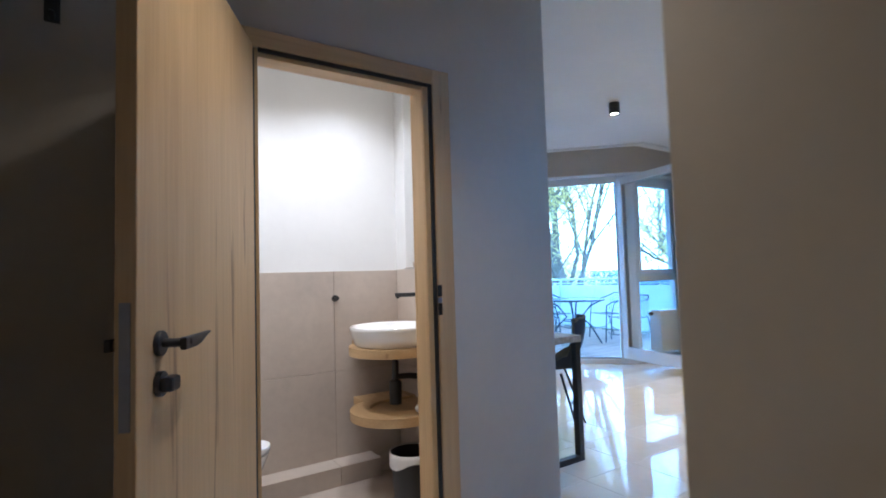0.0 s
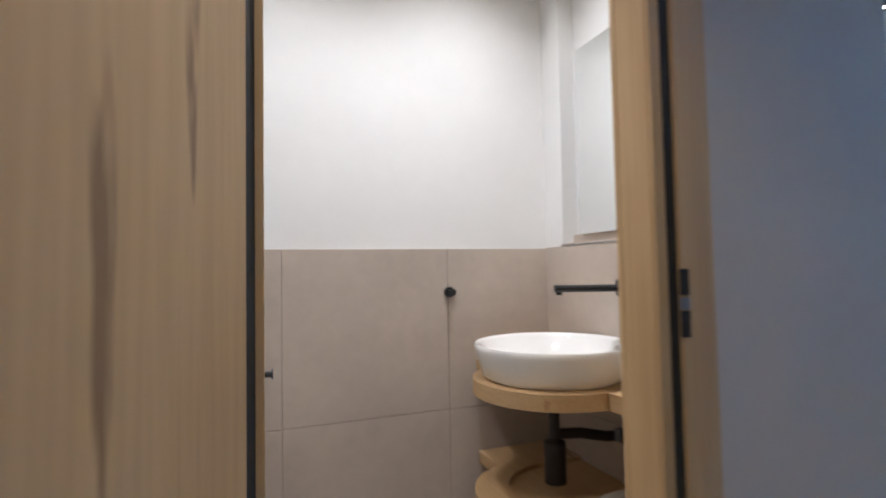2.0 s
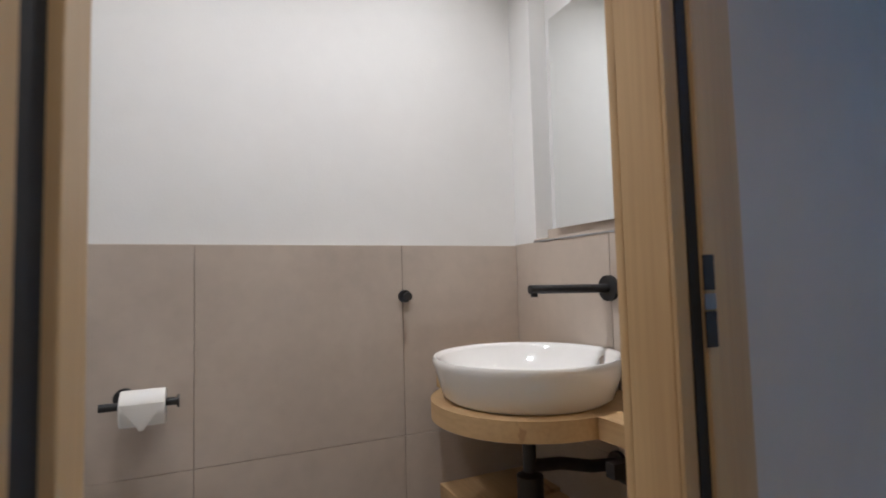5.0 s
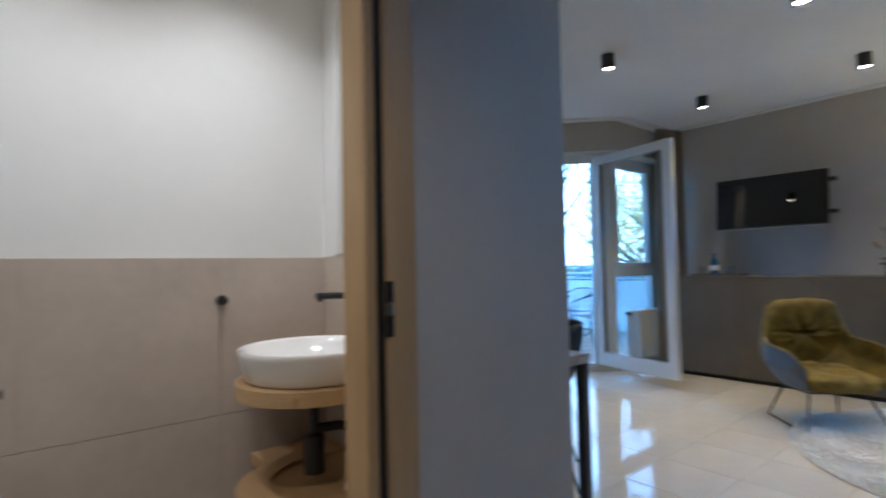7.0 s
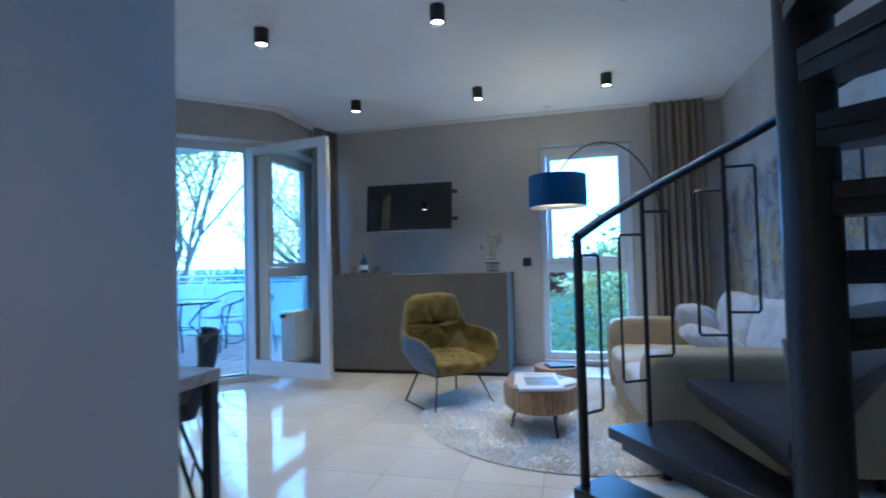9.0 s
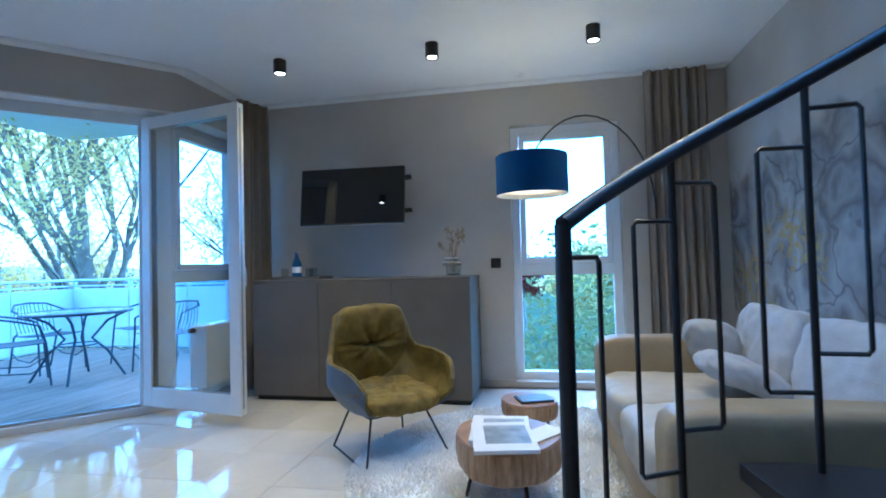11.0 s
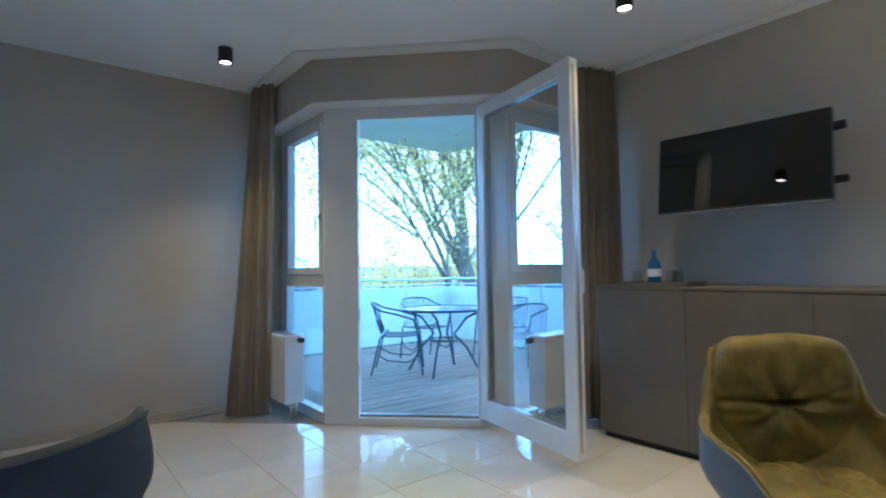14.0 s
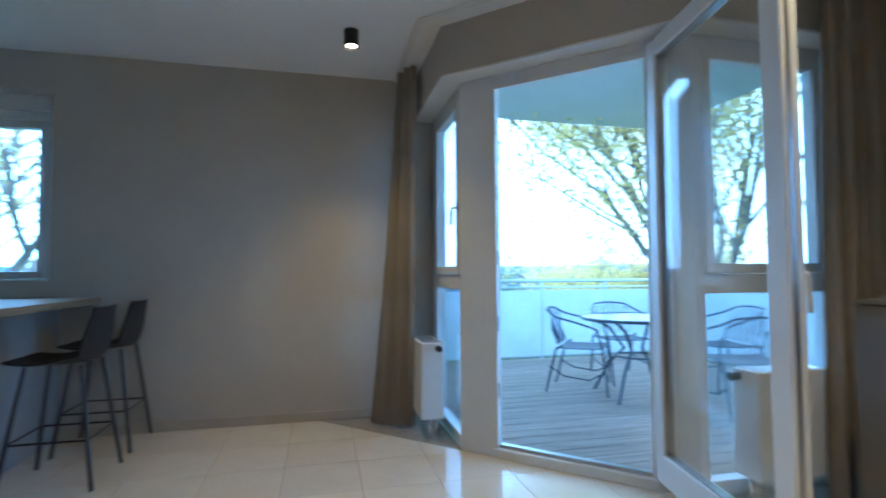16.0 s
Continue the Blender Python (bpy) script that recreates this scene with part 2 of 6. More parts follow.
M_RAIL = mat("galvanised_rail", (0.50, 0.54, 0.57), 0.35, 0.8, vary=0.1, scale=20)
M_RENDER = mat("pale_render", (0.82, 0.83, 0.84), 0.85, vary=0.04, scale=1.5, bump=0.1, bscale=80)
M_GARDEN = mat("dark_garden_metal", (0.035, 0.055, 0.08), 0.45, vary=0.15, scale=25)
M_TOPGL = mat("frosted_table_glass", (0.18, 0.25, 0.30), 0.12, vary=0.05)
M_CHAIR = mat("blue_grey_chair_back", (0.035, 0.043, 0.056), 0.8, vary=0.15, scale=10, bump=0.08, bscale=120, spec=0.12)
M_LINING = mat("olive_grey_velour", (0.095, 0.088, 0.066), 0.9, vary=0.18, scale=16, bump=0.2, bscale=150)
M_TABLE = mat("pale_table_wood", (0.50, 0.41, 0.33), 0.5, vary=0.2, scale=5, stretch=(6, 0.6, 6), second=(0.37, 0.29, 0.22))
M_STOOL = mat("black_stool_shell", (0.016, 0.017, 0.019), 0.5)
M_STOOLLEG = mat("dark_stool_leg", (0.06, 0.06, 0.065), 0.5)
M_BARTOP = mat("oak_bar_top", (0.42, 0.30, 0.19), 0.45, vary=0.25, scale=5, stretch=(8, 0.5, 8), second=(0.30, 0.2, 0.12))
M_BARSIDE = mat("grey_bar_front", (0.36, 0.37, 0.38), 0.6, vary=0.06)
M_TOWEL = mat("white_terry", (0.82, 0.81, 0.79), 0.95, vary=0.06, scale=30, bump=0.6, bscale=220)
M_LABEL = mat("white_print", (0.75, 0.75, 0.74), 0.6, vary=0.02)
M_BAG = mat("white_bin_bag", (0.72, 0.72, 0.72), 0.4, vary=0.06, scale=20, bump=0.2, bscale=60)
M_TWIG = mat("dried_twig", (0.33, 0.25, 0.16), 0.8, vary=0.2)
M_BLOOM = mat("dried_bloom", (0.36, 0.27, 0.17), 0.9, vary=0.25, scale=30)
M_GOLD = mat("gold_metal", (0.75, 0.55, 0.22), 0.2, 1.0, vary=0.05)
M_BARK = mat("tree_bark", (0.22, 0.185, 0.15), 0.9, vary=0.35, scale=6, bump=0.5, bscale=20)
M_LEAFY = translucent("yellow_green_leaves", (0.70, 0.57, 0.24), 0.6)
M_LEAFS = translucent("olive_shrub_leaves", (0.21, 0.215, 0.085), 0.4)
M_LEAFG = translucent("green_leaves", (0.055, 0.075, 0.032), 0.4)
M_LEAFR = translucent("red_leaves", (0.20, 0.035, 0.025), 0.4)
M_LAWN = mat("lawn", (0.038, 0.06, 0.022), 0.9, vary=0.3, scale=0.25, bump=0.4, bscale=8, second=(0.032, 0.042, 0.02), spec=0.05)
# distance haze is mixed into this blue-grey base colour
M_FAR = mat("haze_tint_hills", (0.20, 0.27, 0.34), 1.0, vary=0.2, scale=0.02)


def mural():
    """Watercolour wallpaper: pale grey ground, darker petals, ochre blots."""
    m = bpy.data.materials.new("floral_wallpaper")
    m.use_nodes = True
    n, l = m.node_tree.nodes, m.node_tree.links
    b = n["Principled BSDF"]
    b.inputs["Roughness"].default_value = 0.7
    g = n.new("ShaderNodeNewGeometry")
    warp = n.new("ShaderNodeTexNoise")
    warp.inputs["Scale"].default_value, warp.inputs["Detail"].default_value = 1.6, 4
    vm = n.new("ShaderNodeMix")
    vm.data_type, vm.blend_type = "RGBA", "LINEAR_LIGHT"
    vm.inputs["Factor"].default_value = 0.55
    l.new(g.outputs["Position"], warp.inputs["Vector"])
    l.new(g.outputs["Position"], vm.inputs["A"])
    l.new(warp.outputs["Color"], vm.inputs["B"])
    v, edge = n.new("ShaderNodeTexVoronoi"), n.new("ShaderNodeTexVoronoi")
    edge.feature = "DISTANCE_TO_EDGE"
    for q in (v, edge):
        q.inputs["Scale"].default_value = 1.7
        l.new(vm.outputs["Result"], q.inputs["Vector"])

    def ramp(src, stops):
        r = n.new("ShaderNodeValToRGB")
        e = r.color_ramp.elements
        e[0].position, e[0].color = stops[0][0], (*stops[0][1], 1)
        e[1].position, e[1].color = stops[-1][0], (*stops[-1][1], 1)
        for p, c in stops[1:-1]:
            e.new(p).color = (*c, 1)
        l.new(src, r.inputs["Fac"])
        return r.outputs["Color"]

    def blend(fac, a, c):
        x = n.new("ShaderNodeMix")
        x.data_type = "RGBA"
        for key, value in (("Factor", fac), ("A", a), ("B", c)):
            if isinstance(value, tuple):
                x.inputs[key].default_value = (*value, 1)
            else:
                l.new(value, x.inputs[key])
        return x.outputs["Result"]
    petals = ramp(v.outputs["Distance"], ((0.05, (0.13, 0.118, 0.112)), (0.22, (0.36, 0.34, 0.33)), (0.33, (0.19, 0.175, 0.17)), (0.5, (0.44, 0.425, 0.42)), (0.75, (0.22, 0.205, 0.20))))
    lines = ramp(edge.outputs["Distance"], ((0.006, (0.7, 0.7, 0.7)), (0.03, (0, 0, 0))))
    petals = blend(lines, petals, (0.13, 0.115, 0.11))
    blot, dots = n.new("ShaderNodeTexNoise"), n.new("ShaderNodeTexNoise")
    blot.inputs["Scale"].default_value, blot.inputs["Detail"].default_value = 1.7, 3
    dots.inputs["Scale"].default_value, dots.inputs["Detail"].default_value = 16.0, 3
    l.new(g.outputs["Position"], blot.inputs["Vector"])
    l.new(vm.outputs["Result"], dots.inputs["Vector"])
    both = n.new("ShaderNodeMath")
    both.operation = "MULTIPLY"
    l.new(ramp(blot.outputs["Fac"], ((0.52, (0, 0, 0)), (0.6, (1, 1, 1)))), both.inputs[0])
    l.new(ramp(dots.outputs["Fac"], ((0.46, (0, 0, 0)), (0.56, (1, 1, 1)))), both.inputs[1])
    petals = blend(both.outputs[0], petals, (0.44, 0.32, 0.11))
    # the flowers grow from the floor; their tips end unevenly at chest height, pale wash above
    sep, up = n.new("ShaderNodeSeparateXYZ"), n.new("ShaderNodeMath")
    up.operation, up.inputs[1].default_value = "MULTIPLY_ADD", 1.7
    l.new(g.outputs["Position"], sep.inputs[0])
    l.new(warp.outputs["Fac"], up.inputs[0])
    l.new(sep.outputs["Z"], up.inputs[2])
    lim = n.new("ShaderNodeMapRange")
    lim.inputs["From Min"].default_value, lim.inputs["From Max"].default_value = 2.50, 2.64
    l.new(up.outputs[0], lim.inputs["Value"])
    wash = ramp(warp.outputs["Fac"], ((0.35, (0.50, 0.485, 0.475)), (0.65, (0.62, 0.605, 0.595))))
    l.new(blend(lim.outputs["Result"], petals, wash), b.inputs["Base Color"])
    return m


M_MURAL = mural()


# ---- mesh helpers ----
def thing(name, m=None, label="", category="", group="", kind=""):
    ob = new(name)
    ob.empty_display_size = 0.1
    if m is not None:
        ob.matrix_basis = m
    return tagged(ob, label, category, group, kind)


def part(name, bm, material, parent=None, label="", sharp=52):
    me = bpy.data.meshes.new(name)
    bmesh.ops.recalc_face_normals(bm, faces=bm.faces)
    for f in bm.faces:
        f.smooth = True
    for e in bm.edges:
        if len(e.link_faces) != 2:
            e.smooth = False
            continue
        a, b = (f.calc_area() for f in e.link_faces)
        turn = e.calc_face_angle(0)
        if turn > radians(sharp) or (turn > 0.1 and max(a, b) > 5 * min(a, b)):
            e.smooth = False
    bm.to_mesh(me)
    bm.free()
    me.materials.append(material)
    ob = new(name, me)
    if parent:
        ob.parent = parent
    return tagged(ob, label)


def struct(name, bm, material, label="", category=""):
    return tagged(part(name, bm, material), label, category, kind="structure")


def box(bm, x0, x1, y0, y1, z0, z1, bevel=0.0, m=None):
    r = bmesh.ops.create_cube(bm, size=1)
    vs = r["verts"]
    for v in vs:
        v.co = Vector(((x0 + x1) / 2 + v.co.x * (x1 - x0), (y0 + y1) / 2 + v.co.y * (y1 - y0), (z0 + z1) / 2 + v.co.z * (z1 - z0)))
    if m is not None:
        bmesh.ops.transform(bm, matrix=m, verts=vs)
    if bevel:
        es = list({e for v in vs for e in v.link_edges})
        bmesh.ops.bevel(bm, geom=es, offset=bevel, segments=2, affect="EDGES", profile=0.6)
    return bm


def B(*dims, bevel=0.0, m=None):
    return box(bmesh.new(), *dims, bevel=bevel, m=m)


def prism(bm, poly, z0, z1, bevel=0.0):
    lo = [bm.verts.new((x, y, z0)) for x, y in poly]
    hi = [bm.verts.new((x, y, z1)) for x, y in poly]
    k = len(poly)
    fs = [bm.faces.new(lo[::-1]), bm.faces.new(hi)]
    for i in range(k):
        fs.append(bm.faces.new((lo[i], lo[(i + 1) % k], hi[(i + 1) % k], hi[i])))
    if bevel:
        es = list({e for f in fs for e in f.edges})
        bmesh.ops.bevel(bm, geom=es, offset=bevel, segments=2, affect="EDGES", profile=0.6)
    return bm


def P(poly, z0, z1, bevel=0.0):
    return prism(bmesh.new(), poly, z0, z1, bevel)


def tube(bm, pts, r, sides=10, closed=False, taper=None):
    pts = [Vector(p) for p in pts]
    k = len(pts)
    rings, prev = [], None
    for i, p in enumerate(pts):
        a = pts[(i - 1) % k] if closed or i > 0 else p
        c = pts[(i + 1) % k] if closed or i < k - 1 else p
        t = (c - a).normalized()
        side = prev - t * prev.dot(t) if prev is not None else t.orthogonal()
        side = side.normalized() if side.length > 1e-6 else t.orthogonal().normalized()
        prev = side
        up = t.cross(side)
        rr = r if taper is None else r + (taper - r) * i / max(1, k - 1)
        rings.append([bm.verts.new(p + rr * (math.cos(2 * math.pi * j / sides) * side + math.sin(2 * math.pi * j / sides) * up)) for j in range(sides)])
    for i in range(k if closed else k - 1):
        q, s = rings[i], rings[(i + 1) % k]
        for j in range(sides):
            bm.faces.new((q[j], q[(j + 1) % sides], s[(j + 1) % sides], s[j]))
    if not closed:
        bm.faces.new(rings[0][::-1])
        bm.faces.new(rings[-1])
    return bm


def T(pts, r, sides=10, closed=False, taper=None):
    return tube(bmesh.new(), pts, r, sides, closed, taper)


def lathe(bm, prof, segs=32, centre=(0, 0, 0), cap=True):
    """Turn a profile of (radius, height) pairs round the upright axis."""
    cx, cy, cz = centre
    rings = [[bm.verts.new((cx + r * math.cos(2 * math.pi * j / segs), cy + r * math.sin(2 * math.pi * j / segs), cz + z)) for j in range(segs)] for r, z in prof]
    for a, b in zip(rings, rings[1:]):
        for j in range(segs):
            bm.faces.new((a[j], a[(j + 1) % segs], b[(j + 1) % segs], b[j]))
    if cap:
        bm.faces.new(rings[0][::-1])
        bm.faces.new(rings[-1])
    return bm


def L(prof, segs=32, centre=(0, 0, 0), cap=True):
    return lathe(bmesh.new(), prof, segs, centre, cap)


def pad(bm, size, m=None, power=4.0, n=14, wrinkle=0.0, buttons=(), seed=0):
    """A stuffed cushion: a rounded box with soft creases and button dents on its upper side."""
    sx, sy, sz = (v / 2 for v in size)
    own = bmesh.new()
    bmesh.ops.create_cube(own, size=2)
    bmesh.ops.subdivide_edges(own, edges=own.edges[:], cuts=n, use_grid_fill=True)
    for v in own.verts:
        q = v.co.copy()
        k = (abs(q.x) ** power + abs(q.y) ** power + abs(q.z) ** power) ** (1 / power)
        q = q / k
        w = Vector((q.x * sx, q.y * sy, q.z * sz))
        if wrinkle:
            w += q.normalized() * wrinkle * (noise.noise(w * 9 + Vector((seed, 0, 0))) + 0.5 * noise.noise(w * 23 + Vector((0, seed, 0))))
        for bx, by, depth, rad in buttons:
            if q.z > 0:
                d2 = ((w.x - bx) ** 2 + (w.y - by) ** 2) / rad ** 2
                w.z -= depth * math.exp(-d2)
                fold = math.sin(7 * math.atan2(w.y - by, w.x - bx) + seed) * math.exp(-d2 / 9) * min(1, d2)
                w.z += depth * 0.22 * fold
        v.co = w
    if m is not None:
        bmesh.ops.transform(own, matrix=m, verts=own.verts)
    me = bpy.data.meshes.new("pad")
    own.to_mesh(me)
    own.free()
    bm.from_mesh(me)
    bpy.data.meshes.remove(me)
    return bm


def sheet(bm, grid, thick):
    """A cloth or shell from a grid of points, given thickness along its normals."""
    rows, cols = len(grid), len(grid[0])
    front = [[bm.verts.new(p) for p in row] for row in grid]
    def norm(i, j):
        a = Vector(grid[min(i + 1, rows - 1)][j]) - Vector(grid[max(i - 1, 0)][j])
        b = Vector(grid[i][min(j + 1, cols - 1)]) - Vector(grid[i][max(j - 1, 0)])
        c = a.cross(b)
        return c.normalized() if c.length > 1e-9 else Vector((0, 0, 1))
    back = [[bm.verts.new(Vector(grid[i][j]) + thick * norm(i, j)) for j in range(cols)] for i in range(rows)]
    for i in range(rows - 1):
        for j in range(cols - 1):
            bm.faces.new((front[i][j], front[i][j + 1], front[i + 1][j + 1], front[i + 1][j]))
            bm.faces.new((back[i][j], back[i + 1][j], back[i + 1][j + 1], back[i][j + 1]))
    ring = [(0, j) for j in range(cols)] + [(i, cols - 1) for i in range(1, rows)] + [(rows - 1, j) for j in range(cols - 2, -1, -1)] + [(i, 0) for i in range(rows - 2, 0, -1)]
    for (a, b), (c, d) in zip(ring, ring[1:] + ring[:1]):
        bm.faces.new((front[a][b], back[a][b], back[c][d], front[c][d]))
    return bm


# ---- structure: rooms ----
CEIL = 2.64          # living room ceiling
TVX, LEFTY, MURY = 6.25, 5.54, -0.70   # faces of the television, kitchen and mural walls
DWY, DWB = 1.70, 1.785  # bathroom door wall, hall face and bath face
WEND = 1.81          # free end of the door wall
BX, BY = 1.425, 2.672  # bathroom tile faces: basin wall and rear wall
DOOR_L, DOOR_R, DOOR_H = 0.27, 1.11, 1.995
HALLX, HALLY = 0.80, 0.38   # end of the hall's side wall
WEST, SOUTH = -3.0, -1.6


def wall_with_holes(name, axis, at, thick, a0, a1, z0, z1, holes, material, label=""):
    """A wall along x or y with openings (a, b, low, high) cut through it."""
    bm = bmesh.new()
    def put(u0, u1, w0, w1):
        if u1 - u0 < 1e-4 or w1 - w0 < 1e-4:
            return
        if axis == "x":
            box(bm, u0, u1, at, at + thick, w0, w1)
        else:
            box(bm, at, at + thick, u0, u1, w0, w1)
    u = a0
    for h0, h1, lo, hi in sorted(holes):
        put(u, h0, z0, z1)
        put(h0, h1, z0, lo)
        put(h0, h1, hi, z1)
        u = h1
    put(u, a1, z0, z1)
    return struct(name, bm, material, label)


wall_with_holes("wall_bath_front", "x", DWY, DWB - DWY, -0.62, WEND, 0, CEIL, [(DOOR_L, DOOR_R, 0, DOOR_H)], M_PAINT, "taupe painted wall round the bathroom door")
struct("wall_bath_side", B(BX + 0.10, WEND, DWB, BY + 0.12, 0, CEIL), M_PAINT, "taupe painted wall between bathroom and dining corner")
struct("wall_bath_rear", B(-0.2, BX + 0.10, BY + 0.012, BY + 0.12, 0, CEIL), M_WHITE, "white painted bathroom rear wall")
struct("wall_bath_west", B(-0.2, -0.06, DWB, BY + 0.012, 0, CEIL), M_WHITE, "white painted bathroom side wall")
struct("wall_hall_side", B(HALLX, HALLX + 0.12, SOUTH, HALLY, 0, CEIL), M_PAINT, "taupe painted hall wall ending in a free edge")
struct("wall_hall_west", B(-0.62, -0.50, SOUTH, DWY, 0, CEIL), M_PAINT, "taupe painted hall wall")
struct("wall_hall_south", B(-0.62, HALLX + 0.12, SOUTH - 0.12, SOUTH, 0, CEIL), M_PAINT, "plain taupe hall end wall")
struct("wall_mural", B(HALLX + 0.12, TVX, MURY - 0.2, MURY, 0, CEIL + 0.8), M_MURAL, "wall papered with a grey and ochre floral mural")
W0, W1, WZ0, WZ1 = 0.14, 1.07, 0.05, 2.30
wall_with_holes("wall_television", "y", TVX, 0.32, MURY - 0.2, 3.82, 0, CEIL, [(W0, W1, WZ0, WZ1)], M_PAINT, "taupe painted wall with a tall window")
K0, K1, KZ0, KZ1 = 0.2, 1.70, 1.065, 2.37
wall_with_holes("wall_kitchen", "x", LEFTY, 0.32, WEST, 4.46, 0, CEIL, [(K0, K1, KZ0, KZ1)], M_PAINT, "taupe painted wall with a kitchen window")
struct("wall_kitchen_west", B(WEST - 0.15, WEST, BY, LEFTY, 0, CEIL), M_PAINT, "plain kitchen end wall")
struct("wall_kitchen_south", B(WEST, -0.2, BY, BY + 0.12, 0, CEIL), M_PAINT, "plain kitchen inner wall")

# bay: a glazed corner that cuts into the room
BAY = [(4.22, LEFTY), (4.22, 4.58), (5.22, 3.58), (TVX, 3.58)]


def bay_line(d):
    return [(4.22 + d, LEFTY), (4.22 + d, 4.58 + 0.4142 * d), (5.22 + 0.4142 * d, 3.58 + d), (TVX, 3.58 + d)]


def bay_strip(d0, d1):
    return bay_line(d0) + bay_line(d1)[::-1]


struct("wall_bay_header", P(bay_strip(0, 0.235), 2.33, CEIL), M_PAINT, "taupe header above the glazed bay")
struct("bay_soffit", P(bay_strip(0.004, 0.15), 2.318, 2.33), M_WHITE, "white soffit under the bay header")
struct("curtain_track", P(bay_strip(-0.16, -0.125), CEIL - 0.012, CEIL - 0.0005), M_WHITE, "white ceiling curtain track round the bay")
struct("curtain_track_window", B(TVX - 0.16, TVX - 0.125, MURY, 3.4, CEIL - 0.012, CEIL - 0.0005), M_WHITE, "white ceiling curtain track beside the television wall")

# ceilings
ceil = bmesh.new()
WELLX, WELLY = 3.38, 1.03   # stairwell edges
prism(ceil, [(WELLX, -0.75), (TVX + 0.32, -0.75), (TVX + 0.32, 3.58), (5.22, 3.58), (4.22, 4.58), (4.22, LEFTY + 0.3), (WEST, LEFTY + 0.3), (WEST, BY), (WEND, BY), (WEND, WELLY), (WELLX, WELLY)], CEIL, CEIL + 0.2)
# unseen shaft added to let sky light down; the cover trims how much
struct("stairwell_sky_cover", B(WEND - 0.1, WELLX + 0.1, 0.42, WELLY + 0.1, 4.401, 4.5), M_WHITE, "unseen white cover added to trim sky light in the stairwell")
struct("stairwell_wall_west", B(WEND - 0.1, WEND, MURY, WELLY, CEIL + 0.202, 4.4), M_WHITE, "unseen white plastered shaft wall, added to bring sky light down")
struct("stairwell_wall_east", B(WELLX, WELLX + 0.1, MURY, WELLY, CEIL + 0.2, 4.4), M_WHITE, "unseen white plastered shaft wall, added to bring sky light down")
struct("stairwell_wall_north", B(WEND - 0.1, WELLX + 0.1, WELLY, WELLY + 0.1, CEIL + 0.202, 4.4), M_WHITE, "unseen white plastered shaft wall, added to bring sky light down")
struct("stairwell_wall_south", B(WEND - 0.1, WELLX + 0.1, MURY - 0.2, MURY, CEIL + 0.802, 4.4), M_WHITE, "unseen white plastered shaft wall, added to bring sky light down")
struct("ceiling", ceil, M_CEIL, "smooth white living room ceiling")
struct("ceiling_hall", B(-0.62, WEND, SOUTH, BY, CEIL + 0.002, CEIL + 0.2), M_CEIL, "white hall ceiling")
struct("ceiling_bath", B(-0.06, BX + 0.10, DWB, BY + 0.012, 2.48, 2.56), M_WHITE, "white bathroom ceiling")

# floors
struct("floor", P([(-0.62, SOUTH), (HALLX, SOUTH), (HALLX, -0.9), (TVX + 0.3, -0.9), (TVX + 0.3, 3.74), (5.28, 3.74), (4.37, 4.65), (4.37, LEFTY + 0.02), (WEST, LEFTY + 0.02), (WEST, BY), (WEND - 0.1, BY), (WEND - 0.1, DWB - 0.02), (-0.62, DWB - 0.02)], -0.12, -0.006), M_GROUT, "floor of polished cream tiles with thin grout joints")
struct("floor_bath", B(-0.2, BX + 0.1, DWB - 0.02, BY + 0.1, -0.12, -0.004), M_TILEB, "beige stone tiled bathroom floor")
sk = bmesh.new()
box(sk, WEST, 4.20, LEFTY - 0.012, LEFTY, 0, 0.07, 0.003)
struct("baseboard_kitchen", sk, M_SKIRT, "tan tile skirting")
struct("baseboard_television", B(TVX - 0.012, TVX, 1.07, 1.36, 0, 0.07, bevel=0.003), M_SKIRT, "tan tile skirting")
struct("baseboard_hall", B(HALLX - 0.012, HALLX, SOUTH, HALLY, 0, 0.07, bevel=0.003), M_SKIRT, "tan tile skirting")


# ---- windows and balcony door ----
def frame_ring(bm, u0, u1, z0, z1, w, d0, d1, bevel=0.006):
    """A rectangular frame in the u-z plane between depths d0 and d1."""
    box(bm, u0, u0 + w, d0, d1, z0, z1, bevel)
    box(bm, u1 - w, u1, d0, d1, z0, z1, bevel)
    box(bm, u0 + w - 0.001, u1 - w + 0.001, d0, d1, z0, z0 + w, bevel)
    box(bm, u0 + w - 0.001, u1 - w + 0.001, d0, d1, z1 - w, z1, bevel)
    return bm


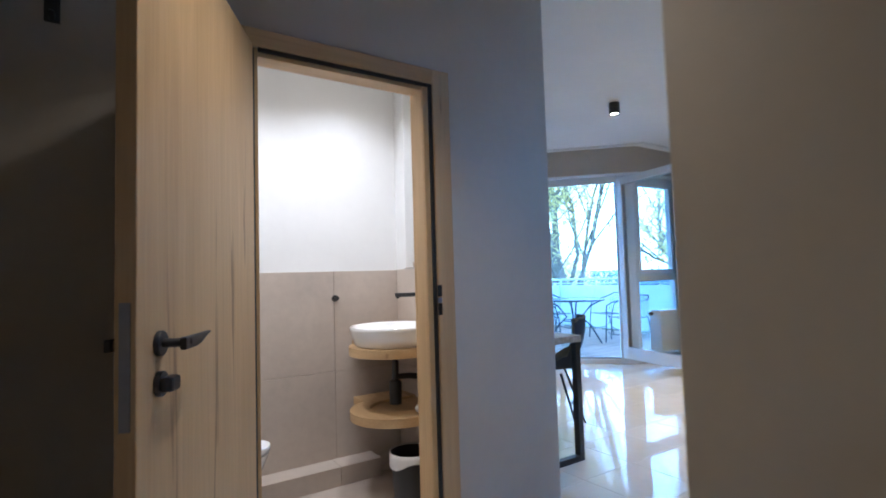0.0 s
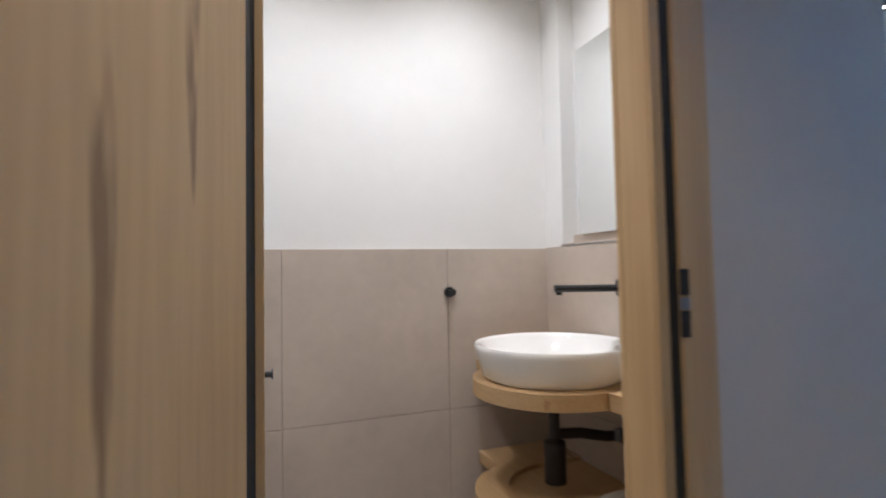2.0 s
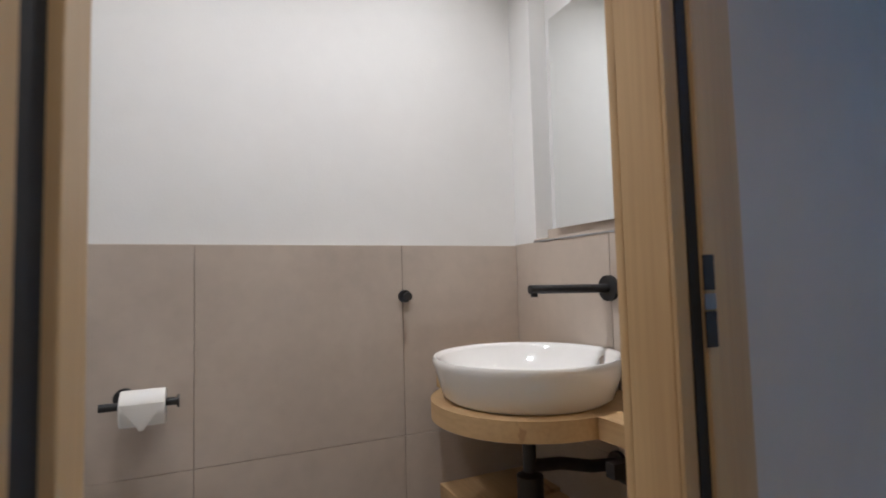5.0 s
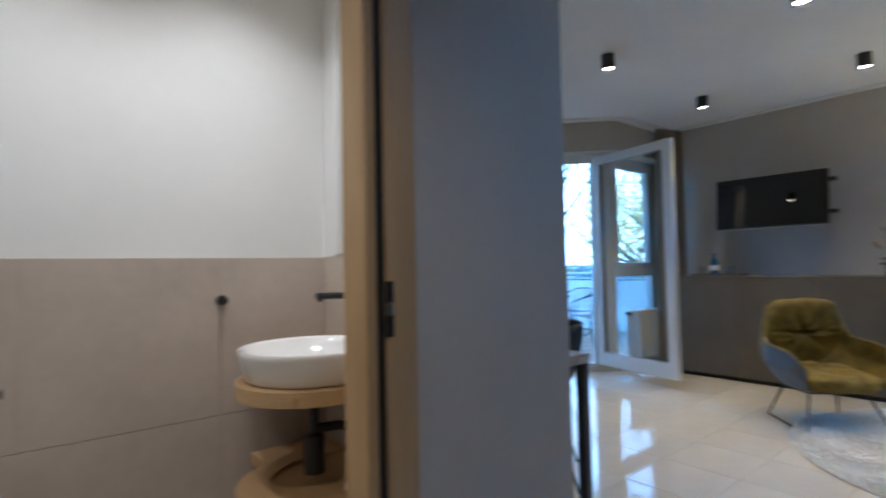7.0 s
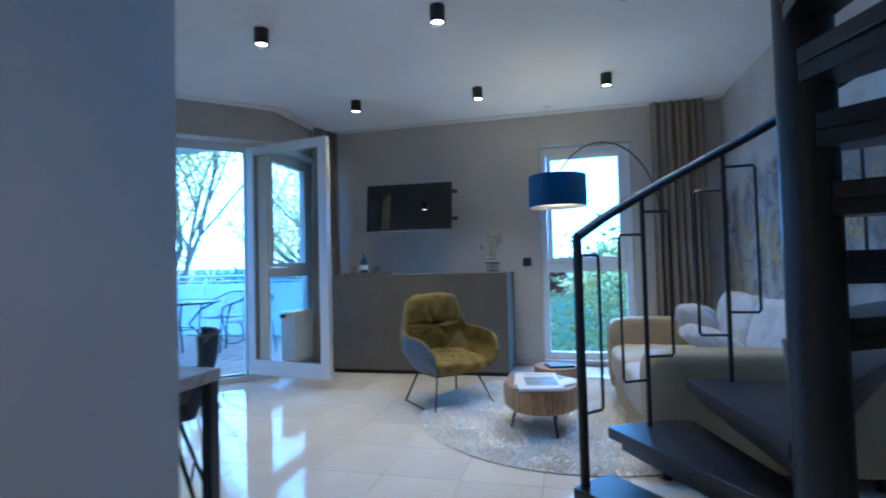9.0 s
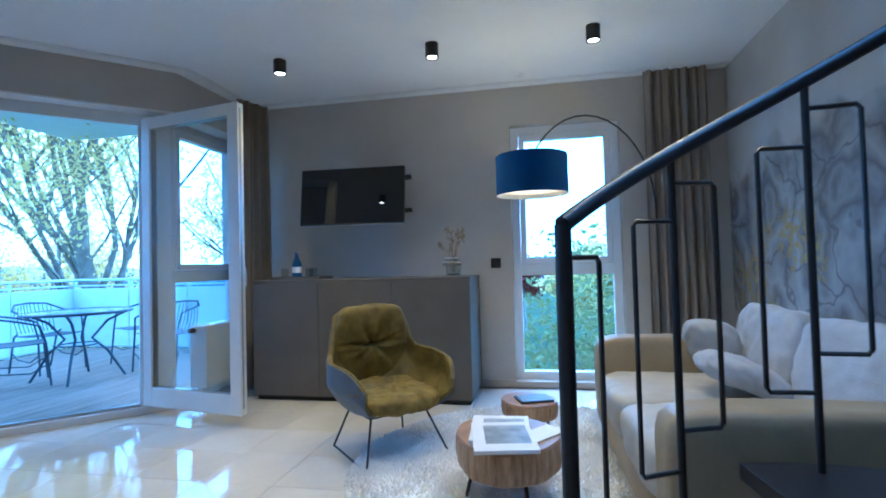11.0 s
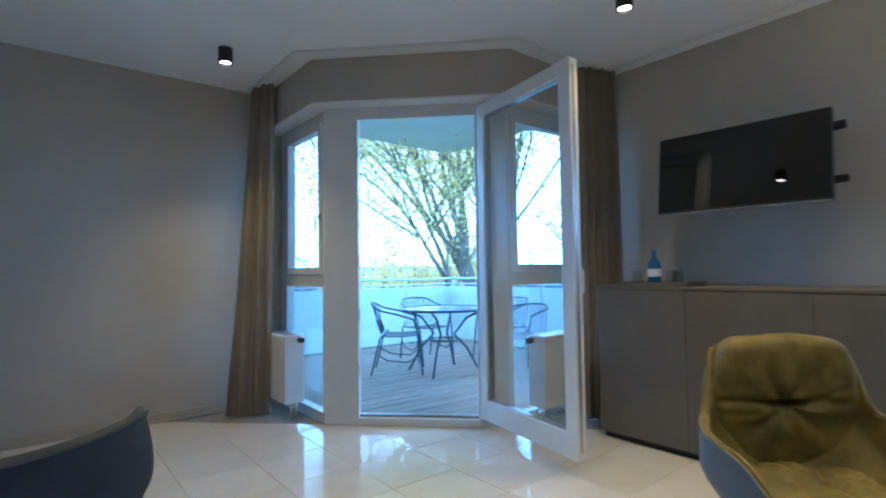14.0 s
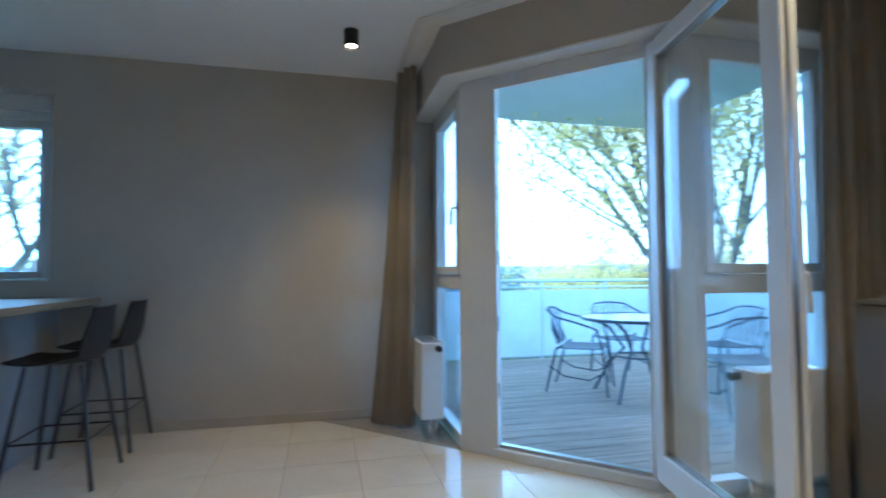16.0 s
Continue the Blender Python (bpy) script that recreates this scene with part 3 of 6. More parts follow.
def window(name, m, width, z0, z1, transom, label, handle_u=None, left=0.07, right=0.07):
    """A two-light window: fixed lower pane, opening upper sash; u runs along local x, outside is +y."""
    root = thing(name, m, label, kind="structure")
    f = bmesh.new()
    box(f, 0, left, 0, 0.075, z0, z1, 0.005)
    box(f, width - right, width, 0, 0.075, z0, z1, 0.005)
    box(f, left - 0.001, width - right + 0.001, 0, 0.075, z0, z0 + 0.07, 0.005)
    box(f, left - 0.001, width - right + 0.001, 0, 0.075, z1 - 0.07, z1, 0.005)
    part("window_frame", f, M_UPVC, root)
    if transom is None:
        part("sash", frame_ring(bmesh.new(), left + 0.004, width - right - 0.004, z0 + 0.074, z1 - 0.074, 0.05, -0.012, 0.06), M_UPVC, root)
        part("pane", B(left + 0.05, width - right - 0.05, 0.028, 0.040, z0 + 0.122, z1 - 0.122), M_GLASS, root)
        return root
    t = bmesh.new()
    box(t, left, width - right, 0.002, 0.07, transom - 0.05, transom + 0.05, 0.005)
    part("transom", t, M_UPVC, root)
    s = frame_ring(bmesh.new(), left + 0.004, width - right - 0.004, transom + 0.052, z1 - 0.074, 0.05, -0.012, 0.06)
    sash = part("sash", s, M_UPVC, root)
    part("pane", B(left + 0.05, width - right - 0.05, 0.028, 0.040, transom + 0.1, z1 - 0.122), M_GLASS, root)
    part("pane", B(left - 0.004, width - right + 0.004, 0.028, 0.040, z0 + 0.066, transom - 0.046), M_GLASS, root)
    if handle_u is not None:
        h = bmesh.new()
        hz = transom + 0.48
        box(h, handle_u - 0.013, handle_u + 0.013, -0.02, -0.011, hz - 0.03, hz + 0.03, 0.004)
        tube(h, [(handle_u, -0.015, hz), (handle_u, -0.05, hz), (handle_u, -0.055, hz - 0.02), (handle_u, -0.055, hz - 0.11)], 0.008, 8)
        part("handle", h, M_STEEL, sash)
    return root


FD = 0.155
c0, c1, c2, c3 = bay_line(FD)
# left light of the bay: outside is +x, so local x runs along -y from the wall
window("window_1", Matrix(((0, 1, 0, c0[0]), (-1, 0, 0, LEFTY), (0, 0, 1, 0), (0, 0, 0, 1))), LEFTY - c1[1] - 0.02, 0.0, 2.318, 1.045, "white plastic side window of the bay", 0.80, 0.12, 0.07)
window("window_2", Matrix(((1, 0, 0, c2[0] + 0.02), (0, 1, 0, c2[1]), (0, 0, 1, 0), (0, 0, 0, 1))), TVX - c2[0] - 0.02, 0.0, 2.318, 1.045, "white plastic side window of the bay behind the open door", None, 0.07, 0.12)
window("window_3", Matrix(((0, 1, 0, TVX + 0.10), (-1, 0, 0, W1), (0, 0, 1, 0), (0, 0, 0, 1))), W1 - W0, WZ0, WZ1, 1.02, "tall white window beside the television", None, 0.07, 0.07)
window("window_4", Matrix(((1, 0, 0, K0), (0, 1, 0, LEFTY + 0.12), (0, 0, 1, 0), (0, 0, 0, 1))), K1 - K0, KZ0 - 0.06, KZ1 - 0.115, None, "white kitchen window", None)
struct("shutter_box", B(K0, K1, LEFTY + 0.10, LEFTY + 0.30, KZ1 - 0.113, KZ1 - 0.001, bevel=0.004), M_UPVC, "white roller shutter box over the kitchen window")
struct("window_sill", B(K0, K1, LEFTY + 0.004, LEFTY + 0.12, KZ0 - 0.03, KZ0, bevel=0.004), M_UPVC, "white kitchen window sill")
struct("window_sill_tall", B(TVX + 0.004, TVX + 0.32, W0, W1, WZ0 - 0.03, WZ0 - 0.001), M_TILEF, "cream tile sill of the tall window")

# balcony door: fixed frame across the diagonal
DU = Vector((0.7071, -0.7071, 0))
DN = Vector((0.7071, 0.7071, 0))
diag = Matrix(((DU.x, DN.x, 0, c1[0]), (DU.y, DN.y, 0, c1[1]), (0, 0, 1, 0), (0, 0, 0, 1)))
DLEN = (Vector(c2) - Vector(c1)).length
door_1 = thing("door_1", diag, "white balcony door standing open into the room", kind="structure")
f = bmesh.new()
box(f, -0.03, 0.215, 0, 0.075, 0, 2.318, 0.006)
part("post", f, M_UPVC, door_1)
f = bmesh.new()
box(f, DLEN - 0.175, DLEN + 0.03, 0, 0.075, 0, 2.318, 0.006)
part("post", f, M_UPVC, door_1)
f = bmesh.new()
box(f, 0.2, DLEN - 0.16, -0.012, 0.075, 2.245, 2.318, 0.006)
box(f, 0.215, DLEN - 0.18, -0.022, -0.010, 2.225, 2.262, 0.004)
part("head", f, M_UPVC, door_1)
f = bmesh.new()
box(f, 0.2, DLEN - 0.16, -0.012, 0.075, 0.0, 0.055, 0.006)
part("threshold", f, M_UPVC, door_1)
part("threshold_strip", B(0.215, DLEN - 0.175, 0.02, 0.06, 0.055, 0.075, bevel=0.003), M_STEEL, door_1, "grey metal threshold strip")
f = bmesh.new()
box(f, 0.213, 0.232, -0.012, 0.05, 0.055, 2.245, 0.004)
box(f, DLEN - 0.192, DLEN - 0.173, -0.012, 0.05, 0.055, 2.245, 0.004)
part("rebate", f, M_UPVC, door_1)
f = bmesh.new()
for kz in (0.35, 0.75, 1.15, 1.55, 1.95):
    box(f, 0.231, 0.236, 0.0, 0.02, kz, kz + 0.09, 0.002)
part("lock_keep", f, M_STEEL, door_1)
# leaf
hinge, tip = Vector((5.165, 3.82, 0)), Vector((4.985, 2.89, 0))
lu = (tip - hinge).normalized()
ln = Vector((-lu.y, lu.x, 0))
leaf = thing("balcony_door_leaf", Matrix(((lu.x, ln.x, 0, hinge.x), (lu.y, ln.y, 0, hinge.y), (0, 0, 1, 0), (0, 0, 0, 1))), "white glazed balcony door leaf, wide open", "door")
LW = (tip - hinge).length
f = bmesh.new()
box(f, 0, 0.085, -0.035, 0.035, 0.075, 2.275, 0.006)
box(f, LW - 0.085, LW, -0.035, 0.035, 0.075, 2.275, 0.006)
box(f, 0.084, LW - 0.084, -0.035, 0.035, 0.075, 0.215, 0.006)
box(f, 0.084, LW - 0.084, -0.035, 0.035, 2.19, 2.275, 0.006)
box(f, LW - 0.002, LW + 0.012, -0.035, -0.018, 0.075, 2.275, 0.003)
part("leaf_frame", f, M_UPVC, leaf)
part("gasket", frame_ring(bmesh.new(), 0.083, LW - 0.083, 0.212, 2.193, 0.007, -0.020, 0.020, 0.0), M_STEEL, leaf, "grey glazing gasket")
part("pane", B(0.088, LW - 0.088, -0.012, 0.012, 0.216, 2.189), M_GLASS, leaf)
f = bmesh.new()
box(f, LW + 0.0005, LW + 0.004, -0.012, 0.006, 0.12, 2.24)
part("lock_strip", f, M_STEEL, leaf, "metal locking strip")
f = bmesh.new()
for side in (1,):
    box(f, LW - 0.058, LW - 0.03, side * 0.036 - 0.004, side * 0.036 + 0.004, 1.0, 1.14, 0.003)
    tube(f, [(LW - 0.044, side * 0.036, 1.1), (LW - 0.044, side * 0.075, 1.1), (LW - 0.044, side * 0.08, 1.08), (LW - 0.044, side * 0.08, 0.97)], 0.009, 8)
part("handle", f, M_UPVC, leaf, "white door handle")


# ---- bathroom door ----
def oak_door():
    fr = thing("door_2", None, "oak veneered bathroom door frame with black seals", kind="structure")
    inl, inr, inz = 0.353, 1.052, 1.957      # clear opening between the linings
    sel, ser, sez = 0.305, 1.100, 1.990      # outer edge of the seal groove
    outl, outr, outz = 0.218, 1.188, 2.056   # outer edge of the architrave
    y0 = DWY - 0.018
    for x0, x1 in ((outl, sel), (ser, outr)):
        part("architrave", B(x0, x1, y0, DWY - 0.0005, 0, outz, bevel=0.005), M_OAK, fr)
    part("architrave", B(sel + 0.0005, ser - 0.0005, y0, DWY - 0.0005, sez, outz, bevel=0.005), M_OAKX, fr)
    part("architrave", B(inr, outr, DWB + 0.0005, DWB + 0.018, 0, outz, bevel=0.004), M_OAK, fr)
    for x0, x1 in ((sel, inl), (inr, ser)):
        part("lining", B(x0, x1, DWY, DWB + 0.0175 if x0 < 1 else DWB, 0, sez, bevel=0.003), M_OAK, fr)
    part("lining", B(inl + 0.0005, inr - 0.0005, DWY, DWB, inz, sez, bevel=0.003), M_OAKX, fr)
    part("seal", B(1.080, ser - 0.001, DWY - 0.011, DWY - 0.0003, 0, 1.974), M_SEAL, fr, "black rubber seal")
    part("seal", B(inl, ser - 0.001, DWY - 0.011, DWY - 0.0003, 1.9745, sez - 0.001), M_SEAL, fr, "black rubber seal")
    part("lip", B(inr + 0.001, 1.0795, DWY - 0.008, DWY - 0.0003, 0, 1.974, bevel=0.002), M_OAK, fr)
    for kz, hh, mm in ((1.045, 0.05, M_BLACK), (0.965, 0.05, M_BLACK), (1.018, 0.022, M_STEEL)):
        part("strike_plate", B(ser - 0.004, ser + 0.018, y0 - 0.002, y0 - 0.0003, kz, kz + hh), mm, fr, "strike plate in black and steel")
    # open leaf
    h, u = Vector((0.330, 1.675, 0)), Vector((-0.37, -0.71, 0)).normalized()
    nrm = Vector((-u.y, u.x, 0))
    lf = thing("oak_door_leaf", Matrix(((u.x, nrm.x, 0, h.x), (u.y, nrm.y, 0, h.y), (0, 0, 1, 0), (0, 0, 0, 1))), "oak veneered bathroom door leaf, standing open", "door")
    w, back = 0.83, 0.092
    part("panel", B(0, w, -0.04, 0, 0.008, 1.99, bevel=0.003), M_OAKLEAF, lf)
    part("rebate", B(0.012, w - 0.012, -0.0405, -0.028, 0.012, 1.978), M_OAKLEAF, lf)
    part("hinge_seal", B(-0.028, -0.0003, -0.039, -0.002, 0.01, 1.985), M_SEAL, lf, "black rubber edge")
    part("lock_plate", B(w - 0.0005, w + 0.0025, -0.030, -0.010, 0.86, 1.10), M_LOCK, lf, "dull steel lock plate")
    for side in (1, -1):
        y = 0.0 if side > 0 else -0.04
        hd = part("rose", L([(0.026, 0), (0.026, 0.008), (0.024, 0.010)], 28), M_BLACK, lf, "round black handle rose")
        hd.matrix_basis = Matrix.Translation((w - back, y, 1.012)) @ pose(0, 0, 0, -90 * side)
        g = bmesh.new()
        tube(g, [(w - back, y, 1.012), (w - back, y + side * 0.048, 1.012), (w - back - 0.013, y + side * 0.054, 1.012)], 0.0095, 12)
        hn = part("handle", g, M_BLACK, lf, "slim black lever handle")
        wing = P([(-0.014, -0.014), (0.045, -0.014), (0.07, -0.009), (0.095, 0.000), (0.130, 0.008), (0.130, 0.012), (0.06, 0.011), (-0.014, 0.012)], 0.0, 0.013, 0.003)
        lever = part("lever", wing, M_BLACK, hn, "flat black wing-shaped lever")
        lever.matrix_basis = Matrix(((-1, 0, 0, w - back), (0, 0, 1, y + (0.047 if side > 0 else -0.060)), (0, 1, 0, 1.012), (0, 0, 0, 1)))
        rs = part("thumb_turn", L([(0.026, 0), (0.026, 0.009), (0.024, 0.011)], 28), M_BLACK, lf)
        rs.matrix_basis = Matrix.Translation((w - back, y, 0.93)) @ pose(0, 0, 0, -90 * side)
        part("knob", B(w - back - 0.023, w - back + 0.022, y + side * 0.010 if side > 0 else y - 0.036, y + 0.036 if side > 0 else y - 0.010, 0.915, 0.945, bevel=0.007), M_BLACK, lf)


M_OAKX = oak("oak_veneer_across", 0)
oak_door()

# ---- bathroom ----
TW = 0.555


def wall_tile(name, parent, x0, x1, y0, y1, z0, z1):
    part(name, B(x0, x1, y0, y1, z0, z1, bevel=0.0015), M_TILEB, parent)


tb = struct("wall_tiles_rear", B(-0.06, BX + 0.005, BY + 0.004, BY + 0.0125, 0, 1.179), M_GROUTB, "beige stone tiles on the bathroom rear wall")
for x0, x1 in ((-0.06, 0.4243), (0.4257, 1.0043), (1.0057, BX + 0.006)):
    for z0, z1 in ((0.0, 0.0603), (0.0617, 0.5975), (0.5989, 1.180)):
        wall_tile("tile", tb, x0, x1, BY, BY + 0.010, z0, z1)
struct("wall_bath_ledge", B(BX + 0.008, BX + 0.0995, DWB, 2.562, 0, 1.181), M_GROUTB, "tiled ledge wall behind the basin")
tl = struct("wall_tiles_side", B(BX + 0.004, BX + 0.0085, DWB, BY, 0, 1.179), M_GROUTB, "beige stone tiles on the basin wall")
for y0, y1 in ((DWB, 2.2193), (2.2207, BY - 0.001)):
    for z0, z1 in ((0.0, 0.0603), (0.0617, 0.5975), (0.5989, 1.183)):
        wall_tile("tile", tl, BX, BX + 0.008, y0, y1, z0, z1)
for y0, y1 in ((DWB, 2.2193), (2.2207, 2.562)):
    wall_tile("tile", tl, BX + 0.0005, BX + 0.075, y0, y1, 1.1832, 1.193)
    wall_tile("tile", tl, BX + 0.056, BX + 0.076, y0, y1, 1.1935, 1.226)
part("edge_strip", B(BX - 0.002, BX + 0.004, DWB, 2.562, 1.1832, 1.188), M_STEEL, tl, "thin metal edging strip")
struct("wall_bath_upper_side", B(BX + 0.078, BX + 0.0998, DWB, 2.562, 1.182, 2.48), M_WHITE, "white bathroom wall above the ledge")
struct("wall_bath_corner", B(BX + 0.010, BX + 0.0998, 2.5627, BY + 0.012, 1.182, 2.48), M_WHITE, "white wall pier in the bathroom corner")
pl = thing("tiled_plinth", None, "low tiled plinth along the bathroom rear wall", kind="structure")
for x0, x1 in ((-0.06, 0.4195), (0.4215, 0.9745), (0.9765, 1.22)):
    part("tile", B(x0, x1, 2.53, BY - 0.001, -0.003, 0.10, bevel=0.002), M_TILEB, pl)
mir = thing("wall_mirror", None, "frameless mirror above the basin ledge", "mirror")
part("mirror_glass", B(BX + 0.040, BX + 0.046, DWB + 0.03, 2.496, 1.223, 1.91, bevel=0.001), M_MIRROR, mir)
part("backing", B(BX + 0.0465, BX + 0.0775, DWB + 0.05, 2.47, 1.24, 1.89), M_SEAL, mir, "dark mirror backing")


def wash_stand():
    bx, by, r = 1.190, 2.278, 0.243
    ws = thing("wash_stand", None, "oak shelf unit with a rounded front under the basin", "washstand")

    def outline(rad, front):
        pts = [(BX - 0.002, DWB + 0.022), (front, DWB + 0.022)]
        a0 = math.acos((front - bx) / rad)
        for k in range(33):
            a = -a0 - (radians(300) - a0) * k / 32
            pts.append((bx + rad * math.cos(a), by + rad * math.sin(a)))
        pts.append((BX - 0.002, by + 0.22))
        return pts
    part("top_shelf", P(outline(r, 1.203), 0.730, 0.775, 0.003), M_OAKH, ws)
    part("side_block", B(1.112, BX - 0.002, 2.44, BY - 0.001, 0.733, 0.772, bevel=0.003), M_OAKH, ws)
    # lower shelf is a ring with a round bite cut for the waste trap
    low = bmesh.new()
    vo, vi = [], []
    for k in range(28):
        a = radians(100 + 175 * k / 27)
        vo.append((bx + r * math.cos(a), by + r * math.sin(a)))
        vi.append((bx + 0.07 + 0.20 * math.cos(a), by + 0.01 + 0.18 * math.sin(a)))
    prism(low, vo + vi[::-1], 0.395, 0.44)
    part("lower_shelf", low, M_OAKH, ws)
    part("lower_board", P([(BX - 0.002, DWB + 0.022), (1.203, DWB + 0.022), (1.203, 2.10), (BX - 0.002, 2.16)], 0.395, 0.44, 0.003), M_OAKH, ws)
    part("lower_panel", P([(vi[k][0] + 0.001, vi[k][1]) for k in range(28)] + [(BX - 0.003, 2.165), (BX - 0.003, 2.48)], 0.400, 0.425), M_OAKH, ws, "oak inner shelf")
    part("side_block", B(1.115, BX - 0.002, 2.47, BY - 0.001, 0.392, 0.437, bevel=0.003), M_OAKH, ws)
    for z in (0.31, 0.61):
        g = bmesh.new()
        box(g, 1.20, BX - 0.003, 1.99, 2.015, z + 0.05, z + 0.08)
        box(g, BX - 0.03, BX - 0.003, 1.99, 2.015, z - 0.08, z + 0.05)
        tube(g, [(1.22, 2.0025, z + 0.055), (BX - 0.015, 2.0025, z - 0.07)], 0.011, 8)
        part("bracket", g, M_BLACK, ws, "black steel bracket")
    bs = thing("wash_basin", pose(bx, by, 0.776), "white round ceramic countertop basin", "washbasin")
    bowl = part("bowl", L([(0.02, 0.0), (0.200, 0.0), (0.213, 0.010), (0.234, 0.082), (0.237, 0.095), (0.233, 0.102), (0.225, 0.101), (0.217, 0.092), (0.190, 0.038), (0.13, 0.018), (0.03, 0.012)], 56), M_CERAM, bs)
    part("drain", L([(0.002, 0.014), (0.03, 0.014), (0.03, 0.0175), (0.002, 0.018)], 24), M_CHROME, bowl, "chrome drain")
    ov = part("overflow", L([(0.002, 0), (0.019, 0), (0.019, 0.004), (0.012, 0.007), (0.002, 0.007)], 24), M_CHROME, bowl, "chrome overflow ring")
    ov.matrix_basis = Matrix.Translation((0.203, -0.05, 0.066)) @ pose(0, 0, 0, 0, -68, -13)
    tr = thing("basin_trap", None, "black bottle trap with pipe to the wall", "waste trap")
    part("bottle", L([(0.004, 0), (0.033, 0), (0.033, 0.12), (0.017, 0.13), (0.017, 0.270)], 24, (bx, by, 0.458)), M_BLACK, tr)
    part("pipe", T([(bx, by, 0.60), (bx + 0.08, by - 0.02, 0.60), (bx + 0.16, by - 0.04, 0.585), (BX - 0.002, by - 0.06, 0.585)], 0.016, 12), M_BLACK, tr)
    part("wall_flange", T([(BX - 0.012, by - 0.06, 0.585), (BX - 0.0005, by - 0.06, 0.585)], 0.032, 20), M_BLACK, tr)


wash_stand()

sp = thing("basin_spout", None, "matt black wall spout over the basin", "tap")
part("rosette", T([(BX - 0.012, 2.222, 1.036), (BX - 0.0003, 2.222, 1.036)], 0.034, 32), M_BLACK, sp)
part("spout", T([(BX - 0.008, 2.222, 1.036), (1.195, 2.258, 1.039)], 0.0115, 16), M_BLACK, sp)
part("outlet", T([(1.208, 2.257, 1.033), (1.208, 2.257, 1.020)], 0.009, 14), M_BLACK, sp)
mx = thing("basin_mixer", None, "matt black wall mixer with a lever", "tap")
part("rosette", T([(BX - 0.012, 2.112, 1.037), (BX - 0.0003, 2.112, 1.037)], 0.042, 32), M_BLACK, mx)
part("body", T([(BX - 0.008, 2.112, 1.037), (BX - 0.065, 2.112, 1.037)], 0.023, 24), M_BLACK, mx)
part("lever", T([(BX - 0.055, 2.112, 1.022), (BX - 0.062, 2.119, 0.963)], 0.0075, 12), M_BLACK, mx)

sd = thing("soap_dispenser", None, "black wall soap dispenser with a printed label", "soap dispenser")
part("bottle", B(BX - 0.055, BX - 0.006, 1.937, 2.024, 0.947, 1.112, bevel=0.008), M_PLASTIC, sd)
part("holder", B(BX - 0.0062, BX - 0.0003, 1.952, 2.007, 0.992, 1.092, bevel=0.001), M_BLACK, sd)
pm = bmesh.new()
lathe(pm, [(0.018, 0), (0.018, 0.028), (0.008, 0.03), (0.008, 0.046), (0.016, 0.047), (0.016, 0.054), (0.004, 0.056)], 20, (BX - 0.03, 1.982, 1.112))
tube(pm, [(BX - 0.03, 1.982, 1.162), (BX - 0.055, 1.997, 1.162), (BX - 0.06, 2, 1.154)], 0.006, 8)
part("pump", pm, M_PLASTIC, sd)
lb = bmesh.new()
xf = BX - 0.0556
for y0, y1, z0, z1 in ((1.947, 2.014, 1.081, 1.0825), (1.947, 2.014, 0.981, 0.9825), (2.013, 2.014, 0.981, 1.0825), (1.947, 1.948, 0.981, 1.0825), (1.962, 2, 1.057, 1.064), (1.972, 1.99, 1.05, 1.0525), (1.962, 1.998, 1.009, 1.015), (1.96, 2.002, 1.002, 1.0045), (1.96, 2.002, 0.996, 0.9985), (1.964, 1.998, 0.968, 0.9705), (1.972, 1.99, 0.962, 0.964)):
    box(lb, xf - 0.0006, xf, y0, y1, z0, z1)
part("label_print", lb, M_LABEL, sd, "white lettering bars and thin frame")


def towel(name, place, size, rz, label, seed):
    tw = thing(name, pose(*place, 0, 0, rz), label, "towel")
    rl = bmesh.new()
    for k in range(2):
        pad(rl, (size[0], size[1] * (1.1 - 0.2 * k), size[2] * (1 - 0.25 * k)), Matrix.Translation((0.012 * k, k * size[1] * 0.8, size[2] * (1 - 0.25 * k) / 2)), 2.6, 12, 0.008, seed=seed + k)
    part("cloth", rl, M_TOWEL, tw)


towel("hand_towel", (1.365, 1.945, 0.7755), (0.11, 0.08, 0.055), 8, "folded white terry hand towel on the oak shelf", 3)
towel("guest_towel", (1.275, 2.01, 0.4405), (0.16, 0.085, 0.07), 4, "rolled white towels on the lower oak shelf", 7)

hk = thing("towel_hook", None, "round matt black wall hook", "hook")
part("plate", T([(1.01, BY - 0.0003, 1.022), (1.01, BY - 0.012, 1.022)], 0.019, 28), M_BLACK, hk)
part("peg", T([(1.01, BY - 0.012, 1.022), (1.01, BY - 0.035, 1.022)], 0.0085, 16), M_BLACK, hk)
part("knob", T([(1.01, BY - 0.035, 1.022), (1.01, BY - 0.040, 1.022)], 0.013, 20), M_BLACK, hk)

ph = thing("toilet_roll_holder", None, "matt black toilet roll holder", "roll holder")
part("plate", T([(0.271, BY - 0.0003, 0.798), (0.271, BY - 0.010, 0.798)], 0.024, 24), M_BLACK, ph)
part("arm", T([(0.271, BY - 0.008, 0.798), (0.271, BY - 0.06, 0.791)], 0.008, 12), M_BLACK, ph)
part("bar", T([(0.227, BY - 0.062, 0.79), (0.390, BY - 0.062, 0.79)], 0.0095, 14), M_BLACK, ph)
part("stop", T([(0.390, BY - 0.062, 0.79), (0.395, BY - 0.062, 0.79)], 0.016, 16), M_BLACK, ph)
rl = thing("toilet_roll", None, "white toilet roll with a folded point", "toilet paper")
rb = bmesh.new()
ring = [(rr, xx) for rr, xx in ((0.02, 0.0), (0.042, 0.0), (0.043, 0.003), (0.043, 0.092), (0.042, 0.095), (0.02, 0.095))]
lathe(rb, ring, 40, cap=False)
